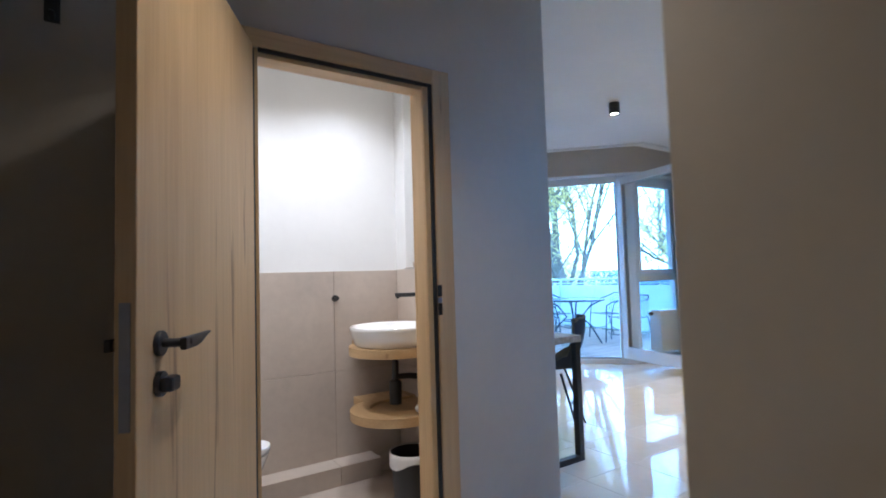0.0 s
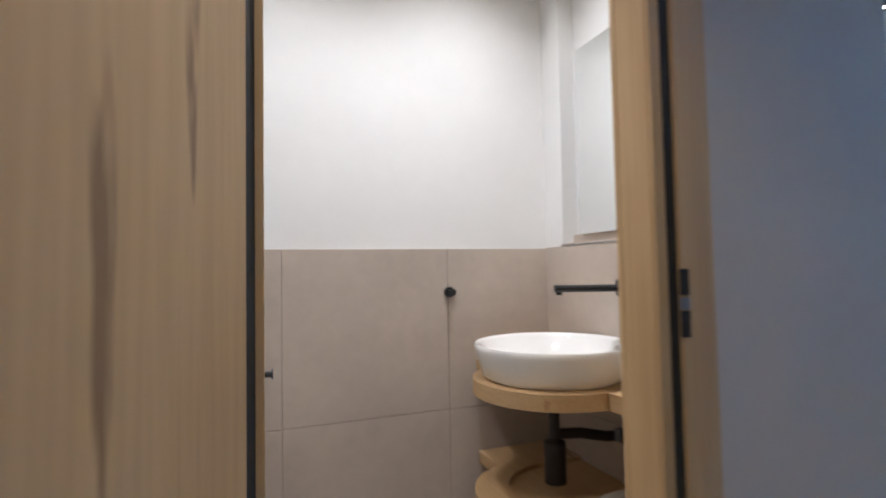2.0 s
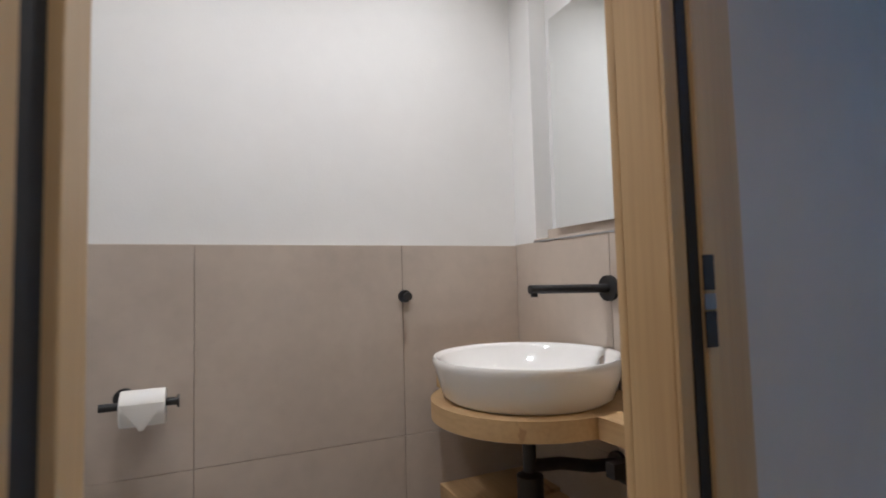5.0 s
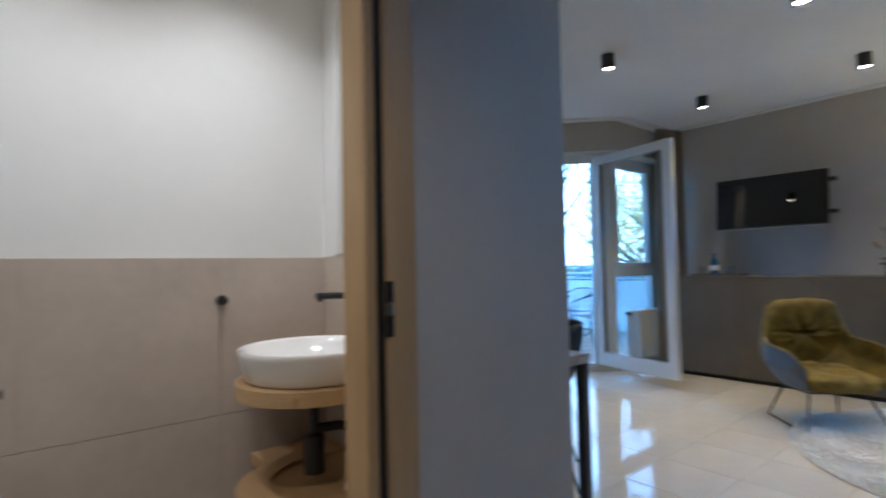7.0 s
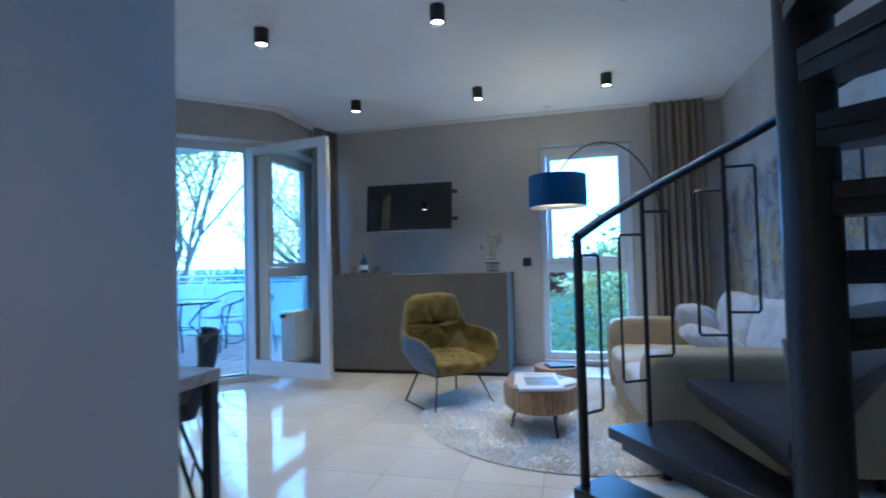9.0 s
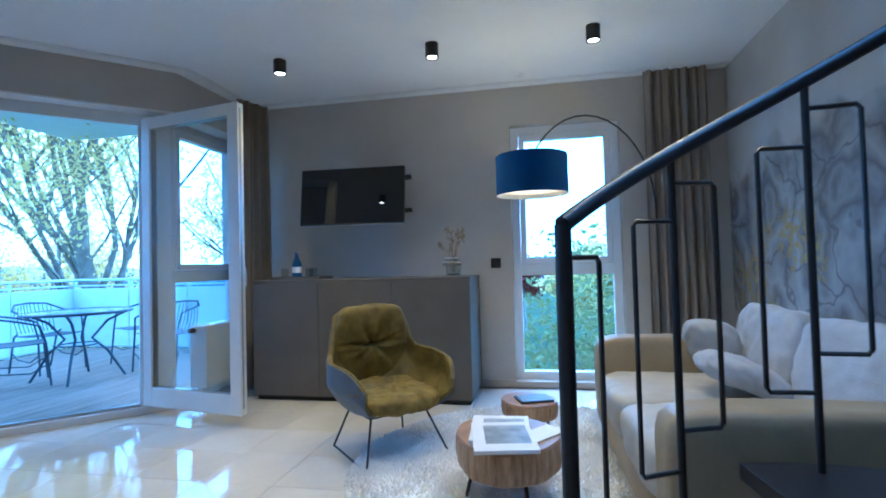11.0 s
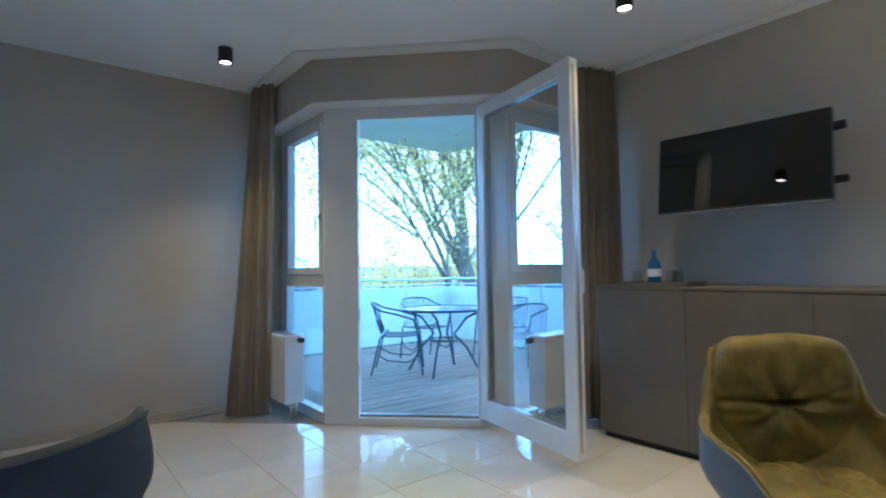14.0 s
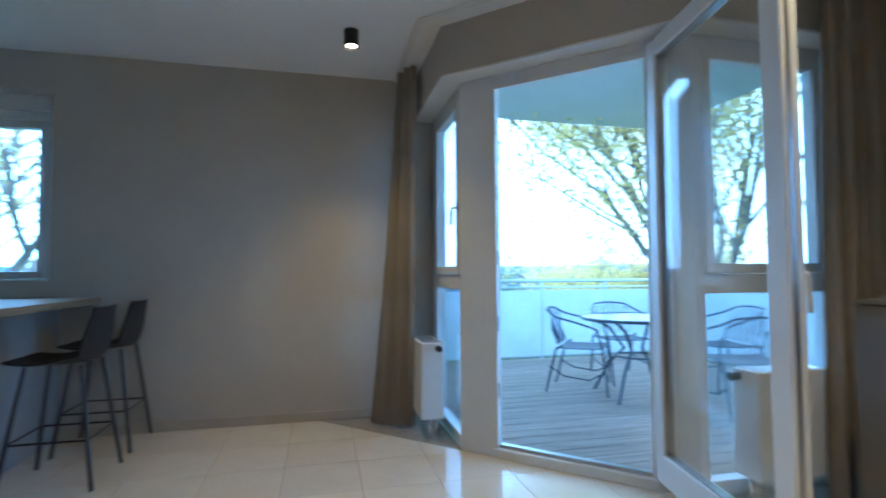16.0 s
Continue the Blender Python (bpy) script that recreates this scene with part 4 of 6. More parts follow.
bmesh.ops.transform(rb, matrix=Matrix.Translation((0.271, BY - 0.062, 0.782)) @ pose(0, 0, 0, 0, 90), verts=rb.verts)
part("roll", rb, M_PAPER, rl)
fp = bmesh.new()
yy = BY - 0.1065
grid = [[(0.272 + 0.046 * s + (0.093 - 0.092 * s) * u, yy - 0.002 * math.sin(u * 3.1) + 0.002 * s, 0.80 - 0.066 * s) for u in np.linspace(0, 1, 6)] for s in np.linspace(0, 0.93, 8)]
sheet(fp, grid, 0.0012)
part("folded_end", fp, M_PAPER, rl)

wc = thing("toilet", None, "white wall-hung ceramic toilet with closed lid", "toilet")
egg = []
for k in range(36):
    a = 2 * math.pi * k / 36
    egg.append((0.17 + (0.33 if math.cos(a) > 0 else 0.20) * math.cos(a), 2.18 + 0.18 * math.sin(a) * (1 - 0.12 * max(0, math.cos(a)))))
bw = bmesh.new()
levels = [(0.10, 0.58, -0.10), (0.20, 0.72, -0.06), (0.32, 0.95, -0.01), (0.385, 1.0, 0)]
rings = []
for z, s, dx in levels:
    rings.append([bw.verts.new((-0.03 + (x + 0.03) * s, 2.18 + (y - 2.18) * s, z)) for x, y in egg])
for a, b in zip(rings, rings[1:]):
    for j in range(36):
        bw.faces.new((a[j], a[(j + 1) % 36], b[(j + 1) % 36], b[j]))
bw.faces.new(rings[0][::-1]); bw.faces.new(rings[-1])
part("bowl", bw, M_CERAM, wc)
ch = thing("coat_hook", None, "black double coat hook on the hall wall", "hook")
part("plate", B(-0.265, -0.225, DWY - 0.008, DWY - 0.0004, 1.93, 2.05, bevel=0.002), M_BLACK, ch)
part("peg", T([(-0.245, DWY - 0.006, 2.02), (-0.245, DWY - 0.05, 2.0), (-0.245, DWY - 0.06, 2.04)], 0.008, 8), M_BLACK, ch)
part("peg", T([(-0.245, DWY - 0.006, 1.96), (-0.245, DWY - 0.03, 1.93), (-0.245, DWY - 0.045, 1.95)], 0.008, 8), M_BLACK, ch)
part("lid", P([(x * 1.01, 2.18 + (y - 2.18) * 1.01) for x, y in egg], 0.392, 0.418, 0.006), M_CERAM, wc)

bn = thing("waste_bin", pose(1.175, 2.095, -0.003), "black cylindrical bin with a white bag", "bin")
body = part("body", L([(0.004, 0), (0.088, 0), (0.105, 0.265), (0.101, 0.265), (0.09, 0.012), (0.004, 0.01)], 36), M_PLASTIC, bn)
bg = bmesh.new()
grid = []
for z, dr in ((0.268, 0.0), (0.266, 0.003), (0.245, 0.0055), (0.215, 0.008)):
    grid.append([((0.105 + dr - (0.265 - min(z, 0.265)) * 0.06 + 0.002 * math.sin(9 * a)) * math.cos(a), (0.105 + dr - (0.265 - min(z, 0.265)) * 0.06 + 0.002 * math.sin(9 * a)) * math.sin(a), z + (0.018 * math.sin(3 * a + 1) if z < 0.22 else 0)) for a in np.linspace(0, 2 * math.pi, 49)])
sheet(bg, grid, 0.0015)
part("bag_rim", bg, M_BAG, body, "white bag folded over the rim")
for sx, sy in BATH_SPOTS:
    d = thing("bath_downlight", pose(sx, sy, 2.4795), "recessed white bathroom downlight, lit", "ceiling light", "bathroom downlights")
    part("ring", L([(0.032, 0), (0.045, 0), (0.045, -0.004), (0.034, -0.006)], 32, cap=False), M_WHITE, d)
    part("lens", L([(0.002, -0.001), (0.032, -0.001), (0.032, -0.0005), (0.002, -0.0005)], 24), M_BULB, d)

# ---- ceiling spots ----
def ceiling_spot():
    r = thing("ceiling_spot", pose(SPOTS[0][0], SPOTS[0][1], CEIL), "black cylinder ceiling spotlight, lit", "ceiling light", "black ceiling spotlights")
    part("housing", L([(0.046, 0), (0.046, -0.104), (0.043, -0.105), (0.041, -0.104), (0.038, -0.06), (0.002, -0.058)], 36, cap=False), M_BLACK, r)
    part("reflector", L([(0.0385, -0.1), (0.033, -0.084), (0.026, -0.082)], 28, cap=False), M_CHROME, r, "bright reflector")
    part("lens", L([(0.002, -0.090), (0.030, -0.090), (0.030, -0.094), (0.002, -0.1)], 24), M_BULB, r, "glowing lens")
    return r


first = ceiling_spot()
for sx, sy in SPOTS[1:]:
    copy_thing(first, pose(sx, sy, CEIL))
det = thing("smoke_detector", pose(5.95, 0.95, CEIL), "small flat white ceiling sensor", "sensor")
part("cap", L([(0.002, 0), (0.03, 0), (0.028, -0.012), (0.002, -0.014)], 24), M_WHITE, det)


# ---- curtains and radiators ----
def curtain(name, a, b, z0, z1, folds, amp, label, seed, flare=0.0, sweep=(0, 0)):
    a, b = Vector((*a, 0)), Vector((*b, 0))
    u = (b - a)
    nrm = Vector((-u.y, u.x, 0)).normalized()
    rng = random.Random(seed)
    ph = [rng.uniform(0, 6.28) for _ in range(3)]
    grid = []
    for i in range(15):
        s = i / 14
        row = []
        for j in range(folds * 10 + 1):
            q = j / (folds * 10)
            w = amp * (0.75 + 0.5 * s) * math.sin(2 * math.pi * folds * q + 0.6 * math.sin(s * 3 + ph[0])) + amp * 0.45 * math.sin(2 * math.pi * folds * 0.5 * q + ph[1] + s)
            p = a + u * (0.5 + (q - 0.5) * (1 + flare * s)) + nrm * w + Vector((*sweep, 0)) * s * (1 - q)
            row.append((p.x, p.y, z1 + (z0 - z1) * s))
        grid.append(row)
    t = thing(name, None, label, "curtain")
    part("cloth", sheet(bmesh.new(), grid, 0.004), M_CURT, t)


curtain("curtain", (4.075, 5.43), (4.15, 5.17), 0.015, CEIL - 0.013, 5, 0.034, "taupe floor-length curtain gathered beside the bay", 1, 0.0, (-0.20, -0.08))
curtain("curtain", (5.84, 3.46), (6.16, 3.37), 0.015, CEIL - 0.013, 6, 0.032, "taupe floor-length curtain gathered behind the open door", 2, 0.22)
curtain("curtain", (6.12, -0.04), (6.12, -0.52), 0.015, CEIL - 0.013, 7, 0.026, "taupe floor-length curtain beside the tall window", 3, 0.04)


def radiator(m, label):
    r = thing("radiator", m, label, "radiator", "white bay radiators")
    part("panel", B(0, 0.42, 0, 0.155, 0.13, 0.635, bevel=0.008), M_UPVC, r)
    g = bmesh.new()
    for k in range(10):
        box(g, 0.03 + k * 0.036, 0.05 + k * 0.036, 0.02, 0.135, 0.634, 0.638)
    part("top_grille", g, M_STEEL, r)
    part("valve", T([(-0.0005, 0.115, 0.60), (-0.05, 0.115, 0.60)], 0.020, 18), M_BLACK, r, "black thermostat knob")
    g = bmesh.new()
    for yy in (0.07, 0.11):
        tube(g, [(0.05, yy, 0.13), (0.05, yy, 0.0)], 0.008, 10)
        tube(g, [(0.05, yy, 0.06), (0.05, yy, 0.09)], 0.014, 10)
    part("pipe", g, M_CHROME, r, "chrome supply pipes")
    return r


# local x along the window, y towards the room or the glass
radiator(Matrix(((0, 1, 0, 4.15), (1, 0, 0, 4.90), (0, 0, 1, 0), (0, 0, 0, 1))), "white panel radiator before the bay window with a black valve")
radiator(Matrix(((1, 0, 0, 5.47), (0, 1, 0, 3.53), (0, 0, 1, 0), (0, 0, 0, 1))), "white panel radiator before the bay window behind the door leaf")


# ---- television wall ----
def sideboard():
    s = thing("sideboard", None, "taupe laminate sideboard with three doors", "sideboard")
    x0, x1, y0, y1 = 5.635, TVX - 0.002, 1.37, 3.21
    part("carcass", B(x0 + 0.022, x1, y0, y1, 0.045, 0.972, bevel=0.002), M_SIDE, s)
    part("plinth", B(x0 + 0.03, x1, y0 + 0.02, y1 - 0.02, 0.0, 0.046), M_SEAL, s, "dark recessed plinth")
    part("top", B(x0, x1, y0 - 0.004, y1 + 0.004, 0.9725, 0.990, bevel=0.002), M_SIDE, s)
    for a, b in ((y0 + 0.002, 1.995), (1.999, 2.622), (2.626, y1 - 0.002)):
        part("door", B(x0, x0 + 0.0215, a, b, 0.04, 0.966, bevel=0.0015), M_SIDE, s)


sideboard()
tv = thing("television", Matrix.Translation((5.93, 2.425, 1.70)) @ pose(0, 0, 0, 0, 7.6, 2.7), "black flat television turned out on a wall bracket", "television")
bezel = part("bezel", B(-0.012, 0.028, -0.465, 0.465, -0.255, 0.255, bevel=0.004), M_PLASTIC, tv)
part("screen", B(-0.0145, -0.011, -0.457, 0.457, -0.238, 0.247), M_SCREEN, bezel, "glossy dark screen")
part("trim", B(-0.015, 0.01, -0.463, 0.463, -0.2585, -0.252), M_STEEL, bezel, "thin silver lower trim")
part("rear_box", B(0.028, 0.06, -0.30, 0.30, -0.20, 0.12, bevel=0.01), M_PLASTIC, tv)
bk = thing("television_bracket", None, "black swivel bracket behind the television", "bracket")
for z in (1.57, 1.86):
    part("arm", B(5.99, 6.02, 1.91, 2.30, z - 0.014, z + 0.014, bevel=0.003), M_BLACK, bk)
    part("arm", T([(6.005, 1.935, z), (6.06, 1.925, z - 0.005), (TVX - 0.03, 2.30, z)], 0.012, 10), M_BLACK, bk)
part("wall_plate", B(TVX - 0.035, TVX - 0.0005, 2.2, 2.4, 1.50, 1.92, bevel=0.004), M_BLACK, bk)
part("mount", B(5.9905, 6.03, 2.25, 2.34, 1.52, 1.90, bevel=0.003), M_BLACK, bk)
sw = thing("light_switch", None, "square black wall switch", "switch")
part("plate", B(TVX - 0.011, TVX - 0.0005, 1.175, 1.262, 1.045, 1.132, bevel=0.003), M_PLASTIC, sw)
part("rocker", B(TVX - 0.015, TVX - 0.011, 1.19, 1.247, 1.06, 1.117, bevel=0.002), M_PLASTIC, sw)

ZT = 0.9905
ty = thing("serving_tray", pose(5.83, 2.86, ZT), "dark rectangular tray on the sideboard", "tray")
g = bmesh.new()
box(g, -0.13, 0.13, -0.23, 0.23, 0, 0.012, 0.003)
for a in ((-0.13, -0.118, -0.23, 0.23), (0.118, 0.13, -0.23, 0.23), (-0.117, 0.117, -0.23, -0.218), (-0.117, 0.117, 0.218, 0.23)):
    box(g, *a, 0.0125, 0.026, 0.002)
part("tray", g, M_SIDE, ty)
bt = thing("water_bottle", pose(5.84, 2.91, ZT + 0.0125) @ Matrix.Diagonal((0.95, 0.95, 0.84, 1)), "blue glass water bottle with a white label", "bottle")
part("glass", L([(0.004, 0), (0.040, 0), (0.043, 0.006), (0.043, 0.14), (0.038, 0.165), (0.018, 0.205), (0.016, 0.235), (0.004, 0.235)], 28), M_BLUEG, bt)
part("cap", L([(0.004, 0.2355), (0.018, 0.2355), (0.018, 0.262), (0.004, 0.263)], 20), mat("blue_cap", (0.05, 0.12, 0.28), 0.4), bt, "blue cap")
part("label", L([(0.0437, 0.055), (0.0437, 0.115)], 28, cap=False), M_PAPER, bt, "white paper label")
dg = thing("drinking_glass", pose(5.83, 3.02, ZT + 0.0125), "clear drinking glass on the tray", "glass", "drinking glasses")
part("glass", L([(0.003, 0), (0.030, 0), (0.035, 0.085), (0.032, 0.085), (0.028, 0.008), (0.003, 0.008)], 24), M_CLEAR, dg)
copy_thing(dg, pose(5.85, 2.80, ZT + 0.0125))
copy_thing(dg, pose(5.78, 2.73, ZT + 0.0125))

vs = thing("glass_vase", pose(5.84, 1.53, ZT), "clear glass vase with dried flowers", "vase")
part("vessel", L([(0.004, 0), (0.058, 0), (0.062, 0.008), (0.062, 0.085), (0.034, 0.10), (0.034, 0.15), (0.031, 0.15), (0.031, 0.10), (0.058, 0.083), (0.057, 0.014), (0.004, 0.012)], 28), M_CLEAR, vs)
part("foot", L([(0.004, 0.0125), (0.054, 0.0125), (0.054, 0.022), (0.004, 0.022)], 28), M_DARKPAD, vs, "dark glass foot")
g = bmesh.new()
tube(g, [(-0.045, -0.078, 0.108), (-0.045, 0.078, 0.108)], 0.020, 20)
tube(g, [(-0.042, -0.058, 0.146), (-0.042, 0.058, 0.146)], 0.013, 16)
part("cross_tube", g, M_CHROME, vs, "two polished metal cross tubes")
g = bmesh.new()
for k in range(3):
    tube(g, [(-0.066, -0.014 + 0.012 * k, 0.101), (-0.066, -0.014 + 0.012 * k, 0.115)], 0.004, 8)
part("studs", g, M_GOLD, vs, "gold studs")
rng = random.Random(5)
st, bl = bmesh.new(), bmesh.new()
for k in range(13):
    a, sp_ = rng.uniform(0, 6.28), rng.uniform(0.05, 0.13)
    top = Vector((sp_ * math.cos(a), 1.1 * sp_ * math.sin(a), rng.uniform(0.24, 0.40)))
    tube(st, [(0.01 * math.cos(a), 0.01 * math.sin(a), 0.03), (0.3 * top.x, 0.3 * top.y, 0.19), top], 0.0018, 5)
    for q in range(rng.randint(5, 9)):
        c = top * rng.uniform(0.82, 1.03) + Vector((rng.gauss(0, 0.012), rng.gauss(0, 0.012), rng.gauss(0, 0.01)))
        bmesh.ops.create_icosphere(bl, subdivisions=1, radius=rng.uniform(0.005, 0.012), matrix=Matrix.Translation(c) @ Matrix.Diagonal((1, 1, rng.uniform(0.6, 1.6), 1)))
part("stems", st, M_TWIG, vs)
tagged(part("dried_bloom", bl, M_BLOOM, vs, "dried beige blooms"), kind="stuff")


# ---- armchair ----
def armchair(m):
    """A wide shell chair on a wire sled frame; its front looks along -y."""
    a = thing("armchair", m, "creased olive leather armchair with blue-grey outer shell on wire legs", "armchair")

    def shell(u, v, out, crest=0.235):
        # u: round the seat from arm to arm (-1..1), v: from seat pan (0) to rim (1)
        ang = u * radians(128)
        back = max(0.0, math.cos(ang))
        q = min(1, max(0, (math.cos(ang) - 0.50) / 0.26))
        side = min(1, max(0, (abs(u) - 0.45) / 0.5))
        rim = 0.600 - 0.055 * side - 0.10 * max(0, (abs(u) - 0.84) / 0.16) ** 2 + crest * q * q * (3 - 2 * q)
        rx, ry = 0.345, 0.30
        k = 0.52 + 0.48 * min(1, v * 1.8) ** 0.55
        lean = 0.06 * back * max(0, v - 0.15)
        x = (rx * k + out) * math.sin(ang) * (1 - 0.06 * back * v)
        y = ((ry if back > 0 else 0.45) * k + out + lean) * math.cos(ang) - 0.03
        z = 0.30 + (rim - 0.30) * v - out * (1 - v)
        return Vector((x, y, z))
    part("outer_shell", sheet(bmesh.new(), [[shell(-1 + 2 * i / 48, j / 14, 0.028, 0.0) for i in range(49)] for j in range(15)], 0.006), M_SHELL, a, "smooth blue-grey leather outer shell")
    lin = [[shell(-1 + 2 * i / 64, j / 24, 0.0) for i in range(65)] for j in range(25)]
    for row in lin:
        for i, p in enumerate(row):
            w = 0.007 * noise.noise(p * 9) + 0.005 * noise.noise(Vector((p.x * 16, p.y * 16, p.z * 40)))
            row[i] = p + Vector((-p.x, -p.y, 0)).normalized() * w
    part("lining", sheet(bmesh.new(), lin, 0.030), M_LEATH, a, "creased olive leather arm lining")
    part("rim_piping", T([shell(-1 + 2 * i / 60, 1.0, 0.012) + Vector((0, 0, 0.002)) for i in range(61)], 0.007, 8), M_LEATH, a, "olive leather piping along the rim")
    part("shell_base", L([(0.004, 0.270), (0.10, 0.272), (0.185, 0.296), (0.18, 0.305), (0.004, 0.30)], 32), M_SHELL, a)

    def creased(size, power, wrinkle, seed, button, lines, taper, where):
        """A buttoned cushion whose leather pulls into folds along the given directions."""
        g = pad(bmesh.new(), size, None, power, 44, wrinkle, (button,) if button else (), seed)
        bx, by = button[:2] if button else (0, 0)
        for v in g.verts:
            if v.co.z > 0:
                dx, dy = v.co.x - bx, v.co.y - by
                r = math.hypot(dx, dy)
                for ang, depth, reach in lines:
                    c, s = math.cos(radians(ang)), math.sin(radians(ang))
                    along, off = dx * c + dy * s, -dx * s + dy * c + 0.05 * math.sin(r * 16 + ang) * r
                    if along > 0:
                        v.co.z -= depth * math.exp(-(off / 0.011) ** 2) * math.exp(-(along / reach) ** 2)
                        v.co.z += 0.6 * depth * math.exp(-((abs(off) - 0.024) / 0.014) ** 2) * math.exp(-(along / reach) ** 2)
            v.co.x *= 1 - taper * v.co.y / size[1]
        bmesh.ops.transform(g, matrix=where, verts=g.verts)
        return g
    folds = [(3, 0.016, 0.20), (14, 0.010, 0.22), (176, 0.014, 0.2), (192, 0.009, 0.17), (124, 0.011, 0.15), (60, 0.006, 0.12), (255, 0.008, 0.16), (285, 0.008, 0.18), (222, 0.008, 0.15), (318, 0.007, 0.16)]
    part("back_cushion", creased((0.54, 0.54, 0.15), 4.4, 0.010, 9, (0, 0.02, 0.05, 0.055), folds, 0.20, Matrix.Translation((0, 0.235, 0.618)) @ pose(0, 0, 0, 100)), M_LEATH, a, "olive leather back cushion with a deep button")
    rough = [(20, 0.012, 0.3), (65, 0.010, 0.28), (110, 0.012, 0.3), (160, 0.010, 0.3), (200, 0.012, 0.3), (250, 0.010, 0.28), (295, 0.012, 0.3), (340, 0.010, 0.3)]
    part("seat_cushion", creased((0.48, 0.54, 0.12), 3.8, 0.020, 2, (0.02, 0.06, 0.03, 0.06), rough, 0.0, Matrix.Translation((0, -0.065, 0.350)) @ pose(0, 0, 0, 3)), M_LEATH, a, "rumpled olive leather seat cushion")
    r = 0.0075
    fx, bx_, fy, by_ = 0.27, 0.25, -0.27, 0.25
    for s in (-1, 1):
        part("sled", T([(s * 0.17, -0.14, 0.30), (s * fx, fy, r + 0.001), (s * bx_, by_, r + 0.001), (s * 0.17, 0.13, 0.30)], r, 10), M_BLACK, a)
    part("cross_rod", T([(-0.19, -0.155, 0.255), (0.19, -0.155, 0.255)], 0.005, 8), M_BLACK, a)
    part("cross_rod", T([(-0.185, 0.14, 0.255), (0.185, 0.14, 0.255)], 0.005, 8), M_BLACK, a)
    part("cross_rod", T([(-0.19, -0.155, 0.255), (-0.185, 0.14, 0.255)], 0.005, 8), M_BLACK, a)
    part("cross_rod", T([(0.19, -0.155, 0.255), (0.185, 0.14, 0.255)], 0.005, 8), M_BLACK, a)


armchair(pose(4.69, 1.755, 0.0, 0, 0, -45) @ Matrix.Scale(0.96, 4))

# ---- rug ----
rug = thing("rug", pose(4.55, 0.79, 0.0) @ Matrix.Diagonal((0.965, 0.965, 1, 1)), "round cream shag rug", "rug")
part("backing", L([(0.01, 0.0), (1.12, 0.0), (1.13, 0.008), (1.12, 0.012), (0.01, 0.012)], 72), M_RUG, rug)
rng = np.random.default_rng(4)
nt = 36000
rr = 1.13 * np.sqrt(rng.random(nt))
aa = rng.random(nt) * 2 * np.pi
tx, ty_ = rr * np.cos(aa), rr * np.sin(aa)
verts, faces = [], []
for k in range(nt):
    d = rng.random() * 6.283
    w = 0.007 + 0.004 * rng.random()
    lean = 0.02 * noise.noise(Vector((tx[k] * 4, ty_[k] * 4, 0)))
    h = 0.022 + 0.014 * rng.random() + 0.012 * noise.noise(Vector((tx[k] * 7, ty_[k] * 7, 3)))
    c, s = math.cos(d), math.sin(d)
    base = len(verts)
    verts += [(tx[k] - w * c, ty_[k] - w * s, 0.008), (tx[k] + w * c, ty_[k] + w * s, 0.008), (tx[k] - w * s * 0.7, ty_[k] + w * c * 0.7, 0.008), (tx[k] + lean + 0.012 * c, ty_[k] + lean + 0.012 * s, h)]
    faces += [(base, base + 1, base + 3), (base + 1, base + 2, base + 3), (base + 2, base, base + 3)]
me = bpy.data.meshes.new("shag_surface")
me.from_pydata(verts, [], faces)
me.materials.append(M_RUG)
tagged(new("shag_surface", me), kind="stuff").parent = rug


# ---- log tables ----
def log_table(place, r, z0, z1, seed, label):
    t = thing("log_table", pose(*place), label, "coffee table")
    rng = random.Random(seed)
    ph = [rng.uniform(0, 6.28) for _ in range(4)]
    def edge(s):
        return [(r * s * (1 + 0.05 * math.sin(2 * a + ph[0]) + 0.03 * math.sin(3 * a + ph[1]) + 0.012 * math.sin(9 * a + ph[2])) * math.cos(a), r * s * (1 + 0.05 * math.sin(2 * a + ph[0]) + 0.03 * math.sin(3 * a + ph[1]) + 0.012 * math.sin(9 * a + ph[2])) * math.sin(a)) for a in np.linspace(0, 2 * math.pi, 49)[:-1]]
    g = bmesh.new()
    rings = [[g.verts.new((x, y, z)) for x, y in edge(s)] for z, s in ((z0, 0.93), (z0 + 0.012, 0.97), ((z0 + z1) / 2, 1.01), (z1 - 0.014, 1.0))]
    for a, b in zip(rings, rings[1:]):
        for j in range(48):
            g.faces.new((a[j], a[(j + 1) % 48], b[(j + 1) % 48], b[j]))
    g.faces.new(rings[0][::-1])
    g.faces.new(rings[-1])
    part("slab", g, M_LOG, t)
    g = bmesh.new()
    rings = [[g.verts.new((x, y, z)) for x, y in edge(s)] for z, s in ((z1 - 0.0138, 0.999), (z1 - 0.004, 0.992), (z1, 0.975))]
    for a, b in zip(rings, rings[1:]):
        for j in range(48):
            g.faces.new((a[j], a[(j + 1) % 48], b[(j + 1) % 48], b[j]))
    g.faces.new(rings[-1])
    part("cut_face", g, M_LOGTOP, t, "smooth cut wooden top")
    for k in range(3):
        a = ph[3] + k * 2.094
        x, y = 0.62 * r * math.cos(a), 0.62 * r * math.sin(a)
        part("leg", T([(x, y, z0 + 0.004), (x * 1.25, y * 1.25, 0.013)], 0.009, 10), M_BLACK, t)
    return t


log_table((4.13, 1.0, 0), 0.25, 0.165, 0.312, 1, "tree-trunk slice coffee table with short black legs")
log_table((4.86, 0.92, 0), 0.165, 0.175, 0.272, 2, "smaller tree-trunk slice side table with dark top")


